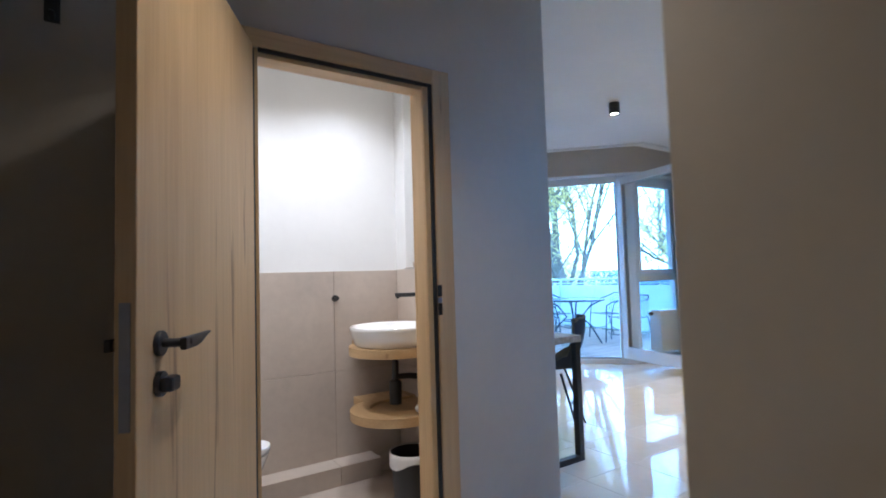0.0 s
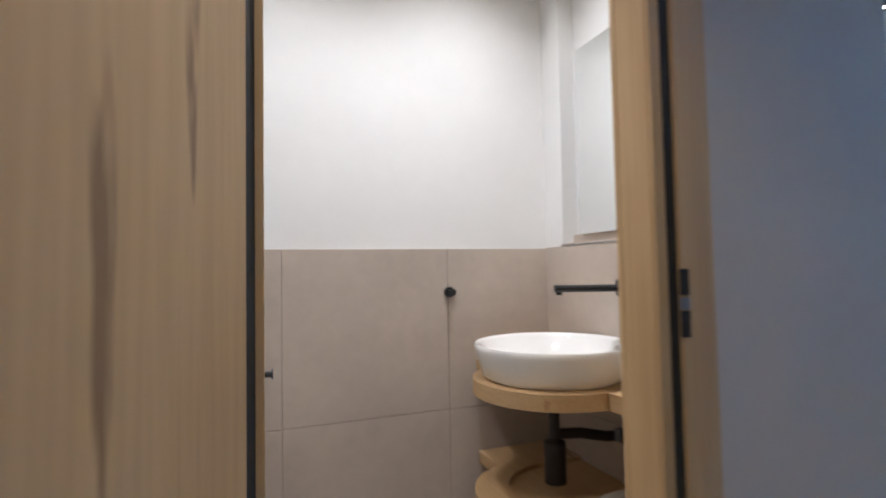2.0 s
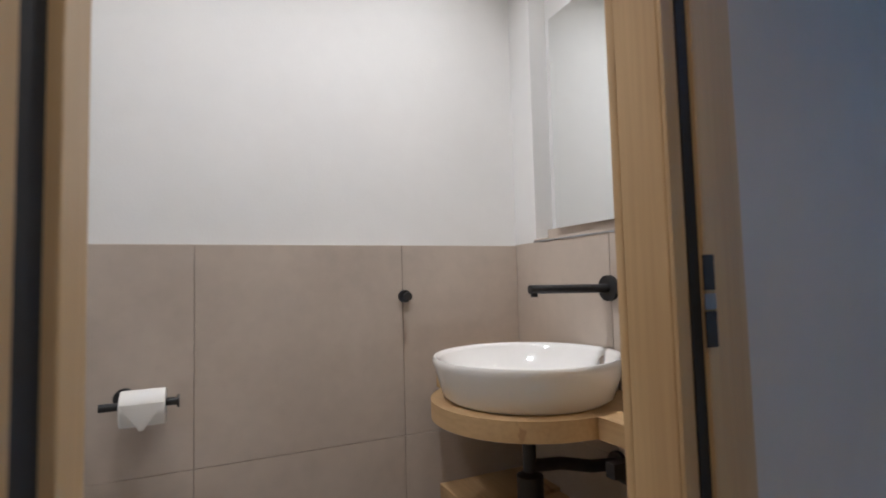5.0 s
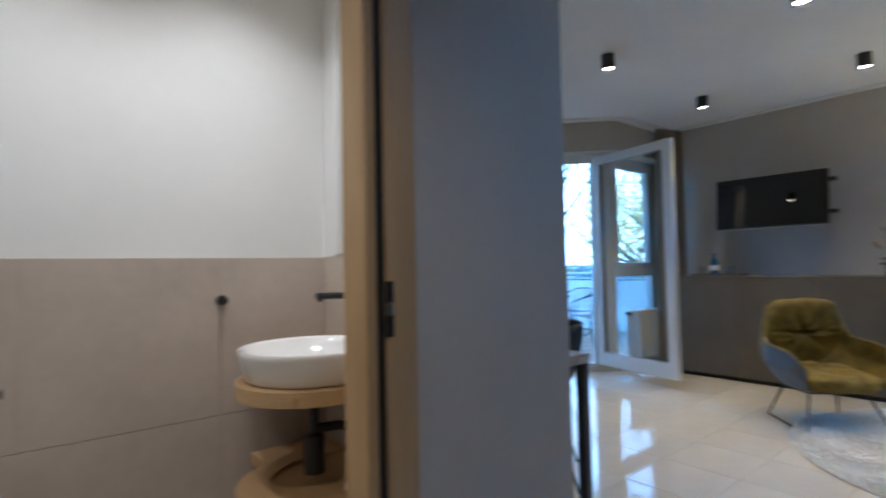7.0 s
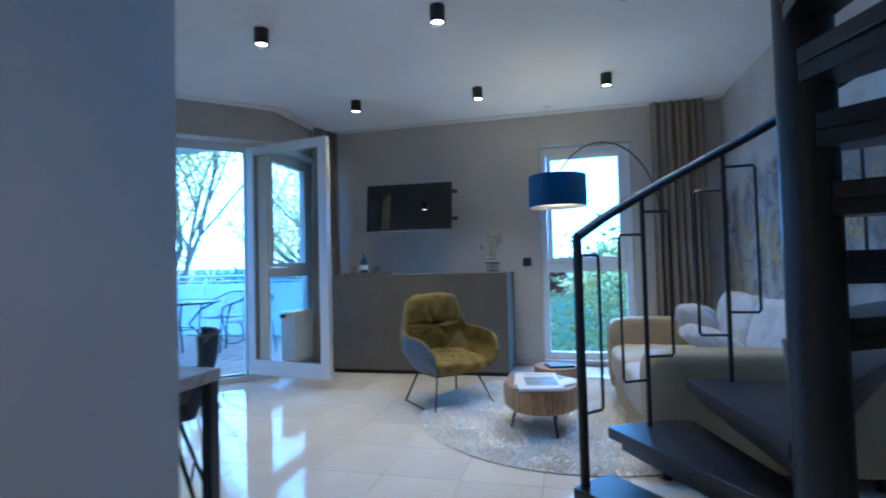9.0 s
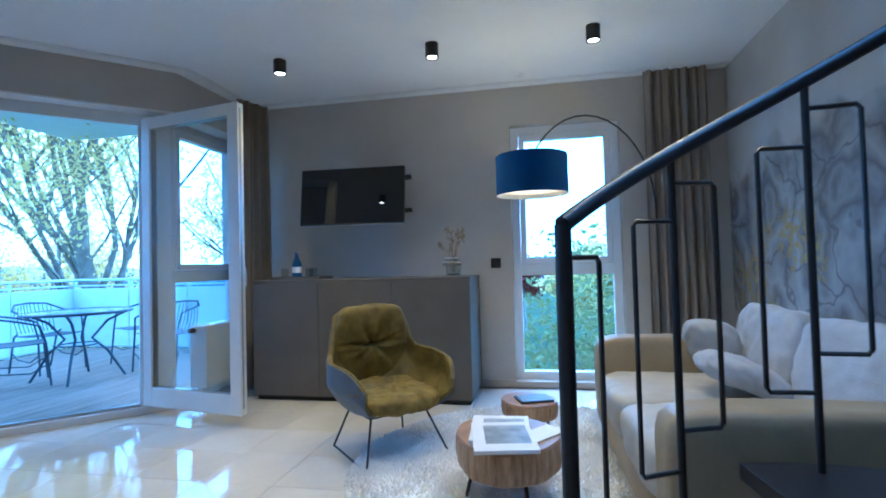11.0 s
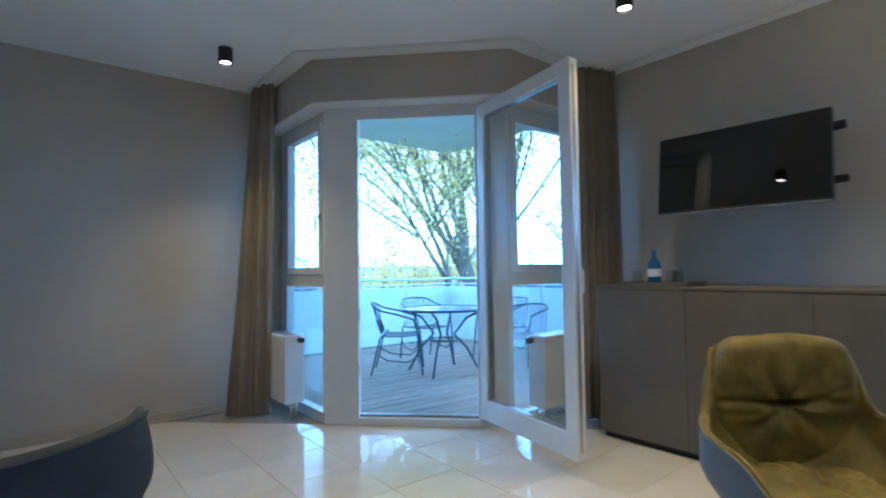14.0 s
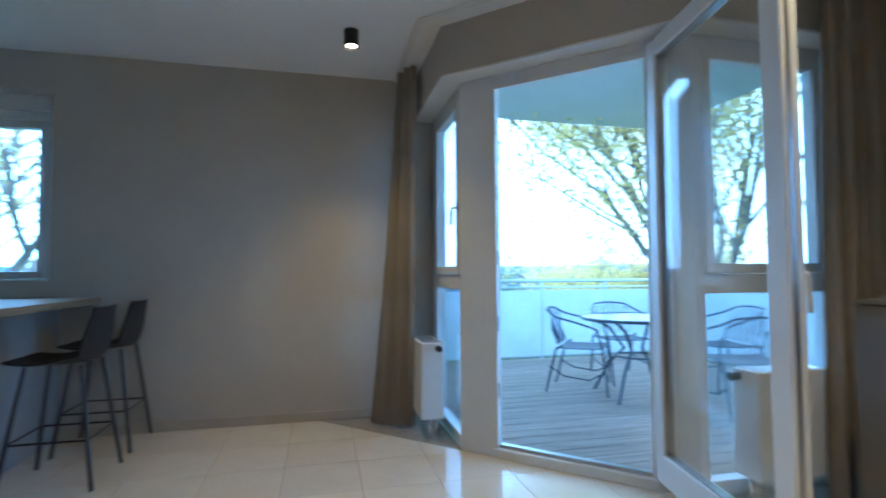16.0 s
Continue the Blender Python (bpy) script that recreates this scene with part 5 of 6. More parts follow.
def book(place, rz, w, d, h, cover, label):
    b = thing("book", pose(*place, 0, 0, rz), label, "book")
    part("pages", B(-w / 2 + 0.004, w / 2 - 0.004, -d / 2 + 0.004, d / 2 - 0.004, 0.0025, h - 0.0025), M_PAPER, b)
    c = bmesh.new()
    box(c, -w / 2, w / 2, -d / 2, d / 2, 0, 0.0024, 0.0008)
    box(c, -w / 2, w / 2, -d / 2, d / 2, h - 0.0024, h, 0.0008)
    box(c, -w / 2, -w / 2 + 0.0035, -d / 2, d / 2, 0.0025, h - 0.0025)
    part("cover", c, M_PAPER, b)
    part("cover_picture", B(-w * 0.28, w * 0.36, -d * 0.42, d * 0.30, h + 0.0002, h + 0.0008), cover, b, "printed cover picture")
    return b


book((4.14, 1.03, 0.3125), 4, 0.36, 0.27, 0.018, M_COVER, "white picture book lying on the log table")
book((3.985, 1.005, 0.3315), 10, 0.36, 0.265, 0.016, M_COVER, "white picture book with a grey cover on top of another")
book((4.12, 0.84, 0.3125), 52, 0.12, 0.22, 0.008, M_PAPER, "small pale brochure lying on the log table")
rm = thing("tablet_pad", pose(4.84, 0.89, 0.2725, 0, 0, 20), "dark striped pad lying on the side table", "pad")
part("pad", B(-0.075, 0.075, -0.10, 0.10, 0, 0.014, bevel=0.004), M_DARKPAD, rm)
g = bmesh.new()
for k in range(9):
    box(g, -0.066, 0.066, -0.088 + k * 0.02, -0.08 + k * 0.02, 0.0142, 0.0155)
part("stripes", g, M_COVER, rm, "grey stripes")


# ---- sofa ----
def sofa():
    turn = Matrix.Translation((3.4, 0.46, 0)) @ pose(0, 0, 0, 0, 0, 2.0) @ Matrix.Translation((-3.4, -0.46, 0))
    s = thing("sofa", turn, "beige leather two-seat sofa with white cushions", "sofa")
    x0, x1, yf, yb = 3.40, 5.08, 0.46, -0.655
    def arm(xa, xb, nm, seed):
        g = pad(bmesh.new(), (xb - xa, yf - yb, 0.56), Matrix.Translation(((xa + xb) / 2, (yf + yb) / 2, 0.355)), 9, 12, 0.004, seed=seed)
        part(nm, g, M_SOFA, s)
    arm(x0, x0 + 0.20, "armrest", 1)
    arm(x1 - 0.20, x1, "armrest", 4)
    part("base", B(x0 + 0.15, x1 - 0.15, yb + 0.02, yf - 0.03, 0.06, 0.24, bevel=0.02), M_SOFA, s)
    part("seat_cushion", pad(bmesh.new(), (0.65, 0.86, 0.22), Matrix.Translation((x0 + 0.515, yf - 0.42, 0.345)), 6, 24, 0.012, seed=5), M_SEAT, s)
    part("seat_cushion", pad(bmesh.new(), (0.65, 0.86, 0.22), Matrix.Translation((x1 - 0.515, yf - 0.42, 0.345)), 6, 24, 0.012, seed=8), M_SEAT, s)
    part("back", pad(bmesh.new(), (x1 - x0 - 0.36, 0.24, 0.56), Matrix.Translation(((x0 + x1) / 2, yb + 0.125, 0.40)), 6, 12, 0.004, seed=6), M_SOFA, s)
    part("back_cushion", pad(bmesh.new(), (0.65, 0.18, 0.42), Matrix.Translation((x0 + 0.51, yb + 0.30, 0.625)) @ pose(0, 0, 0, 14), 5, 26, 0.016, seed=12), M_PILLOW, s, "white cloth back cushion")
    part("back_cushion", pad(bmesh.new(), (0.65, 0.18, 0.42), Matrix.Translation((x1 - 0.51, yb + 0.30, 0.625)) @ pose(0, 0, 0, 14), 5, 26, 0.016, seed=15), M_PILLOW, s, "white cloth back cushion")
    for x in (x0 + 0.1, x1 - 0.1):
        for y in (yb + 0.1, yf - 0.1):
            part("foot", L([(0.004, 0), (0.022, 0), (0.026, 0.085), (0.004, 0.085)], 16, (x, y, 0.0)), M_BLACK, s)


sofa()


def scatter(place, rot, size, seed, label):
    c = thing("scatter_cushion", pose(*place, *rot), label, "cushion")
    g = pad(bmesh.new(), (size, size, 0.14), None, 3.2, 28, 0.020, seed=seed)
    for v in g.verts:
        k = (abs(v.co.x) / (size / 2)) * (abs(v.co.y) / (size / 2))
        v.co.z *= 1 - 0.45 * min(1, k)
        v.co.x *= 1 + 0.10 * k
        v.co.y *= 1 + 0.10 * k
    part("cloth", g, M_PILLOW, c)


scatter((4.83, -0.10, 0.585), (66, 0, 35), 0.33, 21, "creased off-white cushion leaning by the far arm")
scatter((4.35, -0.08, 0.545), (24, 0, 8), 0.36, 24, "creased off-white cushion lying on the seat")

# ---- arc lamp ----
al = thing("arc_floor_lamp", None, "arc floor lamp with a navy drum shade", "floor lamp")
sc = Vector((*SHADE, 0))
part("base", L([(0.004, 0), (0.17, 0), (0.17, 0.03), (0.16, 0.04), (0.004, 0.04)], 40, (6.00, -0.08, 0.0)), M_STEEL, al)
arc = [(6.0, -0.08, 0.04), (6.0, -0.08, 1.45)]
for k in range(1, 17):
    a = math.pi * k / 16 * 0.83
    q = (1 - math.cos(a)) / (1 - math.cos(math.pi * 0.83))
    arc.append((6.0 + (sc.x - 6.0) * q, -0.08 + (sc.y + 0.08) * q, 1.45 + 0.72 * math.sin(a)))
arc.append((sc.x, sc.y, 1.78))
part("arm", T(arc, 0.0065, 10), M_BLACK, al)
part("shade", L([(0.25, 1.56), (0.25, 1.835)], 48, (sc.x, sc.y, 0), cap=False), M_NAVY, al, "navy cloth drum shade")
part("shade_lining", L([(0.247, 1.561), (0.247, 1.833)], 48, (sc.x, sc.y, 0), cap=False), M_SHADEIN, al, "white shade lining")
g = bmesh.new()
for k in range(3):
    a = k * 2.094 + 0.4
    tube(g, [(sc.x, sc.y, 1.78), (sc.x + 0.246 * math.cos(a), sc.y + 0.246 * math.sin(a), 1.825)], 0.003, 6)
part("spider", g, M_STEEL, al)
part("diffuser", L([(0.004, 1.596), (0.244, 1.596), (0.244, 1.599), (0.004, 1.599)], 40, (sc.x, sc.y, 0)), M_DIFFUSE, al, "white diffuser disc")


# ---- spiral stair ----
CX, CY, RISE, STEP_A = 2.406, 0.145, 0.182, 25.3
A1 = 50.1
stair = thing("spiral_staircase", pose(CX, CY, 0), "black spiral staircase with timber treads and steel rail", "staircase")
part("column", T([(0, 0, 0), (0, 0, 3.3)], 0.072, 28), M_BLACK, stair)
part("column_foot", L([(0.072, 0), (0.14, 0), (0.14, 0.012), (0.072, 0.014)], 28), M_BLACK, stair)


def tread_shape(a, half, r0, r1):
    pts = [(r0 * math.cos(radians(a - 60)), r0 * math.sin(radians(a - 60)))]
    pts += [(r1 * math.cos(radians(a + q)), r1 * math.sin(radians(a + q))) for q in np.linspace(-half, half, 9)]
    pts += [(r0 * math.cos(radians(a + 60)), r0 * math.sin(radians(a + 60)))]
    return pts


RR, RAILZ, RAIL_RISE = 0.81, 1.178, 0.184
rail = []
for k in range(1, 14):
    a, z, half, reach = A1 - 27 - STEP_A * (k - 2), RISE * k, 13.4, 0.87
    if k == 1:
        a, half, reach = A1 - 4.5, 8.0, 0.83
    tr_ = part("tread", P(tread_shape(a, half, 0.080, reach), z - 0.045, z, 0.004), M_STAIR, stair, "black timber wedge tread")
    part("tread_support", P(tread_shape(a, half - 2.5, 0.074, reach - 0.04), z - 0.090, z - 0.0455, 0.003), M_STAIR, tr_, "black box under the tread")
for k in range(0, 110):
    q = 12.2 * k / 109
    a = A1 - STEP_A * q
    rail.append((RR * math.cos(radians(a)), RR * math.sin(radians(a)), RAILZ + RAIL_RISE * q))
part("handrail", T(rail, 0.021, 12), M_BLACK, stair, "round black handrail")
NEW = (RR * math.cos(radians(A1)), RR * math.sin(radians(A1)))
part("newel", T([(NEW[0], NEW[1], 0.0), (NEW[0], NEW[1], RAILZ)], 0.019, 16), M_BLACK, stair, "black newel post")


def rail_pt(a, z):
    return (RR * math.cos(radians(a)), RR * math.sin(radians(a)), z)


def loop_line(a, side, c1_, c2_):
    return [rail_pt(a + side * q, c1_) for q in (0, 0.5, 0.93)] + [rail_pt(a + side, c1_ - 0.012), rail_pt(a + side, c2_ + 0.012)] + [rail_pt(a + side * q, c2_) for q in (0.93, 0.5, 0)]


for k in range(1, 13):
    a, z = A1 - STEP_A * k, RISE * (k + 1)
    top = RAILZ + RAIL_RISE * k
    bl_ = part("baluster", T([rail_pt(a, z - 0.02), rail_pt(a, top)], 0.010, 8), M_BLACK, stair)
    for side, lift in ((8.55, -0.172), (-8.55, -0.073)):
        part("loop", T(loop_line(a, side, top + lift, top + lift - 0.628), 0.0065, 6), M_BLACK, bl_)
part("loop", T(loop_line(A1, -8.55, 1.104, 0.464), 0.0065, 6), M_BLACK, stair)


# ---- dining corner ----
TXE, TYE, TZ = 2.31, 1.97, 0.75
dt = thing("dining_table", None, "pale wooden table on black sled frames", "table")
part("tabletop", B(WEND + 0.005, TXE, TYE, 3.35, TZ - 0.04, TZ, bevel=0.003), M_TABLE, dt)
for y in (TYE + 0.005, 3.28):
    part("sled_frame", B(TXE - 0.045, TXE - 0.004, y, y + 0.04, 0.0, TZ - 0.041, bevel=0.003), M_BLACK, dt)
    part("sled_frame", B(WEND + 0.02, WEND + 0.06, y, y + 0.04, 0.0, TZ - 0.041, bevel=0.003), M_BLACK, dt)
    part("foot_bar", B(WEND + 0.061, TXE - 0.046, y, y + 0.04, 0.0, 0.035, bevel=0.003), M_BLACK, dt)


def dining_chair(m):
    c = thing("dining_chair", m, "blue-grey shell chair with olive-grey padded rim on thin black legs", "chair", "dining chairs")
    def surf(u, v):
        # v: 0 front of the seat .. 1 top of the back; the front looks along -x
        w = (0.235 - 0.015 * v) * (1 - 0.25 * max(0, v - 0.72) ** 2 * 6)
        if v < 0.5:
            q = v / 0.5
            x, z = -0.24 + 0.42 * q, 0.455 - 0.015 * math.sin(q * 3.14)
        else:
            q = (v - 0.5) / 0.5
            x, z = 0.18 + 0.10 * math.sin(q * 1.57), 0.455 + 0.365 * q
        bend = abs(u) ** 2.4
        return Vector((x - 0.11 * bend * max(0, v - 0.35), u * w, z + 0.12 * bend * math.exp(-((v - 0.5) / 0.22) ** 2)))
    grid = [[surf(-1 + 2 * i / 16, j / 20) for i in range(17)] for j in range(21)]
    part("shell", sheet(bmesh.new(), grid, 0.014), M_CHAIR, c, "smooth blue-grey outer shell")
    inn = []
    for j in range(21):
        row = []
        for i in range(17):
            u, v = -0.975 + 1.95 * i / 16, 0.01 + 0.985 * j / 20
            n = (surf(u, min(1, v + 0.01)) - surf(u, v - 0.01)).cross(surf(u + 0.01, v) - surf(u - 0.01, v)).normalized()
            if n.x > 0.2 or n.z < -0.2:
                n = -n
            row.append(surf(u, v) + n * 0.016)
        inn.append(row)
    part("lining", sheet(bmesh.new(), inn, 0.006), M_LINING, c, "olive-grey padded lining")
    edge = [surf(-1, j / 24) for j in range(3, 24)] + [surf(-1 + 2 * i / 16, 1) for i in range(17)] + [surf(1, j / 24) for j in range(23, 2, -1)]
    part("piping", T([p + Vector((-0.006, 0, 0.003)) for p in edge], 0.009, 8), M_LINING, c, "olive-grey padded rim")
    for sx in (-1, 1):
        for sy in (-1, 1):
            part("leg", T([(sx * 0.10, sy * 0.12, 0.43), (sx * 0.23, sy * 0.215, 0.0)], 0.010, 10, taper=0.007), M_BLACK, c)
    part("stretcher", T([(-0.165, -0.172, 0.215), (-0.165, 0.172, 0.215)], 0.006, 8), M_BLACK, c)
    part("stretcher", T([(0.165, -0.172, 0.215), (0.165, 0.172, 0.215)], 0.006, 8), M_BLACK, c)
    return c


dining_chair(pose(2.592, 2.54, 0, 0, 0, -53) @ Matrix.Scale(0.985, 4))

# ---- bar ----
bar = thing("breakfast_bar", None, "grey breakfast bar with an oak worktop", "bar counter")
part("front", B(1.62, 1.78, 3.75, LEFTY - 0.002, 0, 0.905, bevel=0.003), M_BARSIDE, bar)
part("worktop", B(1.35, 2.03, 3.70, LEFTY - 0.002, 0.906, 0.948, bevel=0.003), M_BARTOP, bar)


def bar_stool(m):
    s = thing("bar_stool", m, "black shell bar stool with dark metal legs", "bar stool", "black bar stools")
    def surf(u, v):
        w = 0.20 * (1 - 0.42 * max(0, v - 0.62) ** 2 * 5) * (0.86 + 0.14 * min(1, v * 4))
        if v < 0.6:
            q = v / 0.6
            x, z = -0.21 + 0.36 * q, 0.655 - 0.03 * math.sin(q * 2.6)
        else:
            q = (v - 0.6) / 0.4
            x, z = 0.15 + 0.07 * q, 0.64 + 0.29 * q ** 1.15
        b = abs(u) ** 2.2
        return Vector((x - 0.05 * b * max(0, v - 0.4), u * w, z + 0.045 * b * math.exp(-((v - 0.55) / 0.3) ** 2)))
    part("shell", sheet(bmesh.new(), [[surf(-1 + 2 * i / 14, j / 20) for i in range(15)] for j in range(21)], 0.012), M_STOOL, s)
    for sx in (-1, 1):
        for sy in (-1, 1):
            part("leg", T([(sx * 0.13, sy * 0.13, 0.632), (sx * 0.215, sy * 0.20, 0.0)], 0.012, 10), M_STOOLLEG, s)
    k = [(-0.182, -0.172), (-0.182, 0.172), (0.182, 0.172), (0.182, -0.172)]
    for (ax, ay), (bx2, by2) in zip(k, k[1:] + k[:1]):
        part("foot_ring", T([(ax, ay, 0.25), (bx2, by2, 0.25)], 0.006, 8), M_BLACK, s)
    return s


bst = bar_stool(pose(2.15, 4.76, 0))
copy_thing(bst, pose(2.14, 5.33, 0))


# ---- balcony ----
DX1, DY1, DZ = 8.15, 7.72, -0.015
struct("balcony_slab", P([(4.46, LEFTY + 0.32), (4.46, 4.72), (5.36, 3.82), (DX1, 3.82), (DX1, DY1), (4.46, DY1)], -0.30, -0.06), M_RENDER, "concrete balcony slab")
deck = thing("balcony_deck", None, "weathered wooden balcony decking boards", kind="structure")
nb = 27
for k in range(nb):
    y0 = 3.83 + k * 0.1445
    x0 = max(4.455, 4.46 + max(0, (4.72 - (y0)) ) ) if y0 < 4.72 else 4.46
    part("plank", B(x0, DX1 - 0.02, y0, y0 + 0.138, -0.045, DZ, bevel=0.003), M_DECK, deck)
bal = thing("balcony_railing", None, "white panel balcony railing with metal rails", kind="structure")
def rail_run(ax, ay, bx2, by2):
    a, b = Vector((ax, ay, 0)), Vector((bx2, by2, 0))
    n = max(1, round((b - a).length / 1.0))
    u = (b - a).normalized()
    nn = Vector((-u.y, u.x, 0))
    mm = Matrix(((u.x, nn.x, 0, ax), (u.y, nn.y, 0, ay), (0, 0, 1, 0), (0, 0, 0, 1)))
    w = (b - a).length / n
    for k in range(n):
        p = part("panel", B(k * w + 0.006, (k + 1) * w - 0.006, -0.006, 0.006, 0.02, 0.86), M_PANEL, bal, "white translucent panel")
        p.matrix_basis = mm
        p = part("post", B(k * w - 0.018, k * w + 0.018, 0.008, 0.045, -0.06, 0.97, bevel=0.003), M_RAIL, bal)
        p.matrix_basis = mm
    for z, r in ((0.985, 0.021), (0.90, 0.012), (0.01, 0.012)):
        p = part("rail", T([(0, 0.02, z), (n * w, 0.02, z)], r, 10), M_RAIL, bal)
        p.matrix_basis = mm


rail_run(4.46, DY1, DX1, DY1)
rail_run(DX1, DY1, DX1, 3.86)
rail_run(4.48, LEFTY + 0.36, 4.48, DY1)
struct("balcony_ceiling", P([(4.2, LEFTY + 0.3), (4.2, 4.58), (5.22, 3.58), (DX1 - 0.05, 3.58), (DX1 - 0.05, DY1 - 0.05), (4.2, DY1 - 0.05)], 3.08, 3.3), M_RENDER, "pale underside of the balcony above")
struct("facade_band", P(bay_strip(0.02, 0.235), CEIL + 0.001, 3.079), M_RENDER, "pale facade strip over the bay")


def garden_chair(m):
    """A stackable wire armchair; the front looks along -y."""
    c = thing("garden_chair", m, "dark metal garden armchair", "garden chair", "balcony chairs")
    r = 0.010
    for s in (-1, 1):
        part("leg_frame", T([(s * 0.25, -0.26, 0.0), (s * 0.245, -0.22, 0.42), (s * 0.265, -0.17, 0.60), (s * 0.275, 0.0, 0.655), (s * 0.25, 0.20, 0.70), (s * 0.17, 0.295, 0.76), (0, 0.315, 0.775)], r, 8), M_GARDEN, c)
        part("leg", T([(s * 0.22, 0.30, 0.0), (s * 0.23, 0.20, 0.40), (s * 0.235, 0.14, 0.44)], r, 8), M_GARDEN, c)
        part("arc_brace", T([(s * 0.25, -0.24, 0.22), (s * 0.25, -0.10, 0.14), (s * 0.24, 0.12, 0.16), (s * 0.225, 0.26, 0.24)], 0.007, 6), M_GARDEN, c)
    seat = [[(x, y, 0.435 - 0.02 * math.cos(x * 5) - 0.01 * math.sin((y + 0.2) * 6)) for x in np.linspace(-0.225, 0.225, 8)] for y in np.linspace(-0.22, 0.20, 8)]
    part("seat", sheet(bmesh.new(), seat, 0.008), M_GARDEN, c)
    for k in range(11):
        x = -0.20 + 0.04 * k
        part("back_wire", T([(x, 0.19, 0.44), (x * 1.05, 0.26 - 0.02 * abs(x) * 5, 0.58), (x * 0.95, 0.318 - abs(x) * 0.35, 0.772 - abs(x) * 0.22)], 0.004, 5), M_GARDEN, c)
    return c


GX, GY = 6.28, 5.64
gt = thing("garden_table", pose(GX, GY, DZ), "round dark glass-topped garden table", "garden table")
part("tabletop", L([(0.004, 0.70), (0.475, 0.70), (0.475, 0.708), (0.004, 0.709)], 56), M_TOPGL, gt)
part("rim", T([(0.485 * math.cos(a), 0.485 * math.sin(a), 0.70) for a in np.linspace(0, 2 * math.pi, 49)[:-1]], 0.014, 8, True), M_GARDEN, gt)
for k in range(4):
    a = 0.6 + k * math.pi / 2
    c, s = math.cos(a), math.sin(a)
    part("leg", T([(0.42 * c, 0.42 * s, 0.0), (0.26 * c, 0.26 * s, 0.28), (0.12 * c, 0.12 * s, 0.42), (0.26 * c, 0.26 * s, 0.60), (0.44 * c, 0.44 * s, 0.69)], 0.013, 8), M_GARDEN, gt)
part("ring", T([(0.18 * math.cos(a), 0.18 * math.sin(a), 0.36) for a in np.linspace(0, 2 * math.pi, 25)[:-1]], 0.008, 6, True), M_GARDEN, gt)
gc = garden_chair(pose(5.93, 6.0, DZ, 0, 0, 52))
copy_thing(gc, pose(6.62, 6.42, DZ, 0, 0, -8))
copy_thing(gc, pose(6.78, 4.98, DZ, 0, 0, 160))
copy_thing(gc, pose(7.28, 5.72, DZ, 0, 0, -95))


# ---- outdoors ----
# far trees: aerial haze painted into the leaf colour
M_FARWOOD = mat("haze_tint_foliage", (0.13, 0.175, 0.21), 0.95, vary=0.3, scale=0.05, spec=0.05)
GZ = -5.2
gv, gf = [], []
rad = [0, 15, 30, 60, 120, 250, 500, 1000, 2500]
for i, r in enumerate(rad):
    for j in range(48):
        a = 2 * math.pi * j / 48
        h = GZ if r < 200 else GZ + (r - 200) * 0.003 * (0.6 + 0.6 * noise.noise(Vector((math.cos(a) * 2, math.sin(a) * 2, r * 0.002)))) * min(1, (r - 200) / 800)
        gv.append((6 + r * math.cos(a), 4 + r * math.sin(a), h))
for i in range(len(rad) - 1):
    for j in range(48):
        q = (i * 48 + j, i * 48 + (j + 1) % 48, (i + 1) * 48 + (j + 1) % 48, (i + 1) * 48 + j)
        gf.append(q)
me = bpy.data.meshes.new("ground")
me.from_pydata(gv, [], gf)
me.materials.append(M_LAWN)
for p in me.polygons:
    p.use_smooth = True
tagged(new("ground", me), "green lawn running to distant fields", kind="structure")


def leaf_cloud(centres, count, spread, size, seed):
    """Small folded leaf quads scattered round twig ends."""
    rng = np.random.default_rng(seed)
    v, f = [], []
    c = np.array(centres)
    pick = rng.integers(0, len(c), count)
    pos = c[pick] + rng.normal(0, spread, (count, 3))
    d = rng.normal(0, 1, (count, 3))
    d /= np.linalg.norm(d, axis=1)[:, None]
    e = np.cross(d, rng.normal(0, 1, (count, 3)))
    e /= np.linalg.norm(e, axis=1)[:, None]
    s = size * (0.6 + 0.8 * rng.random(count))
    for k in range(count):
        b = len(v)
        p, a, q = pos[k], d[k] * s[k], e[k] * s[k] * 0.45
        v += [tuple(p - a), tuple(p + q), tuple(p + a), tuple(p - q)]
        f.append((b, b + 1, b + 2, b + 3))
    return v, f


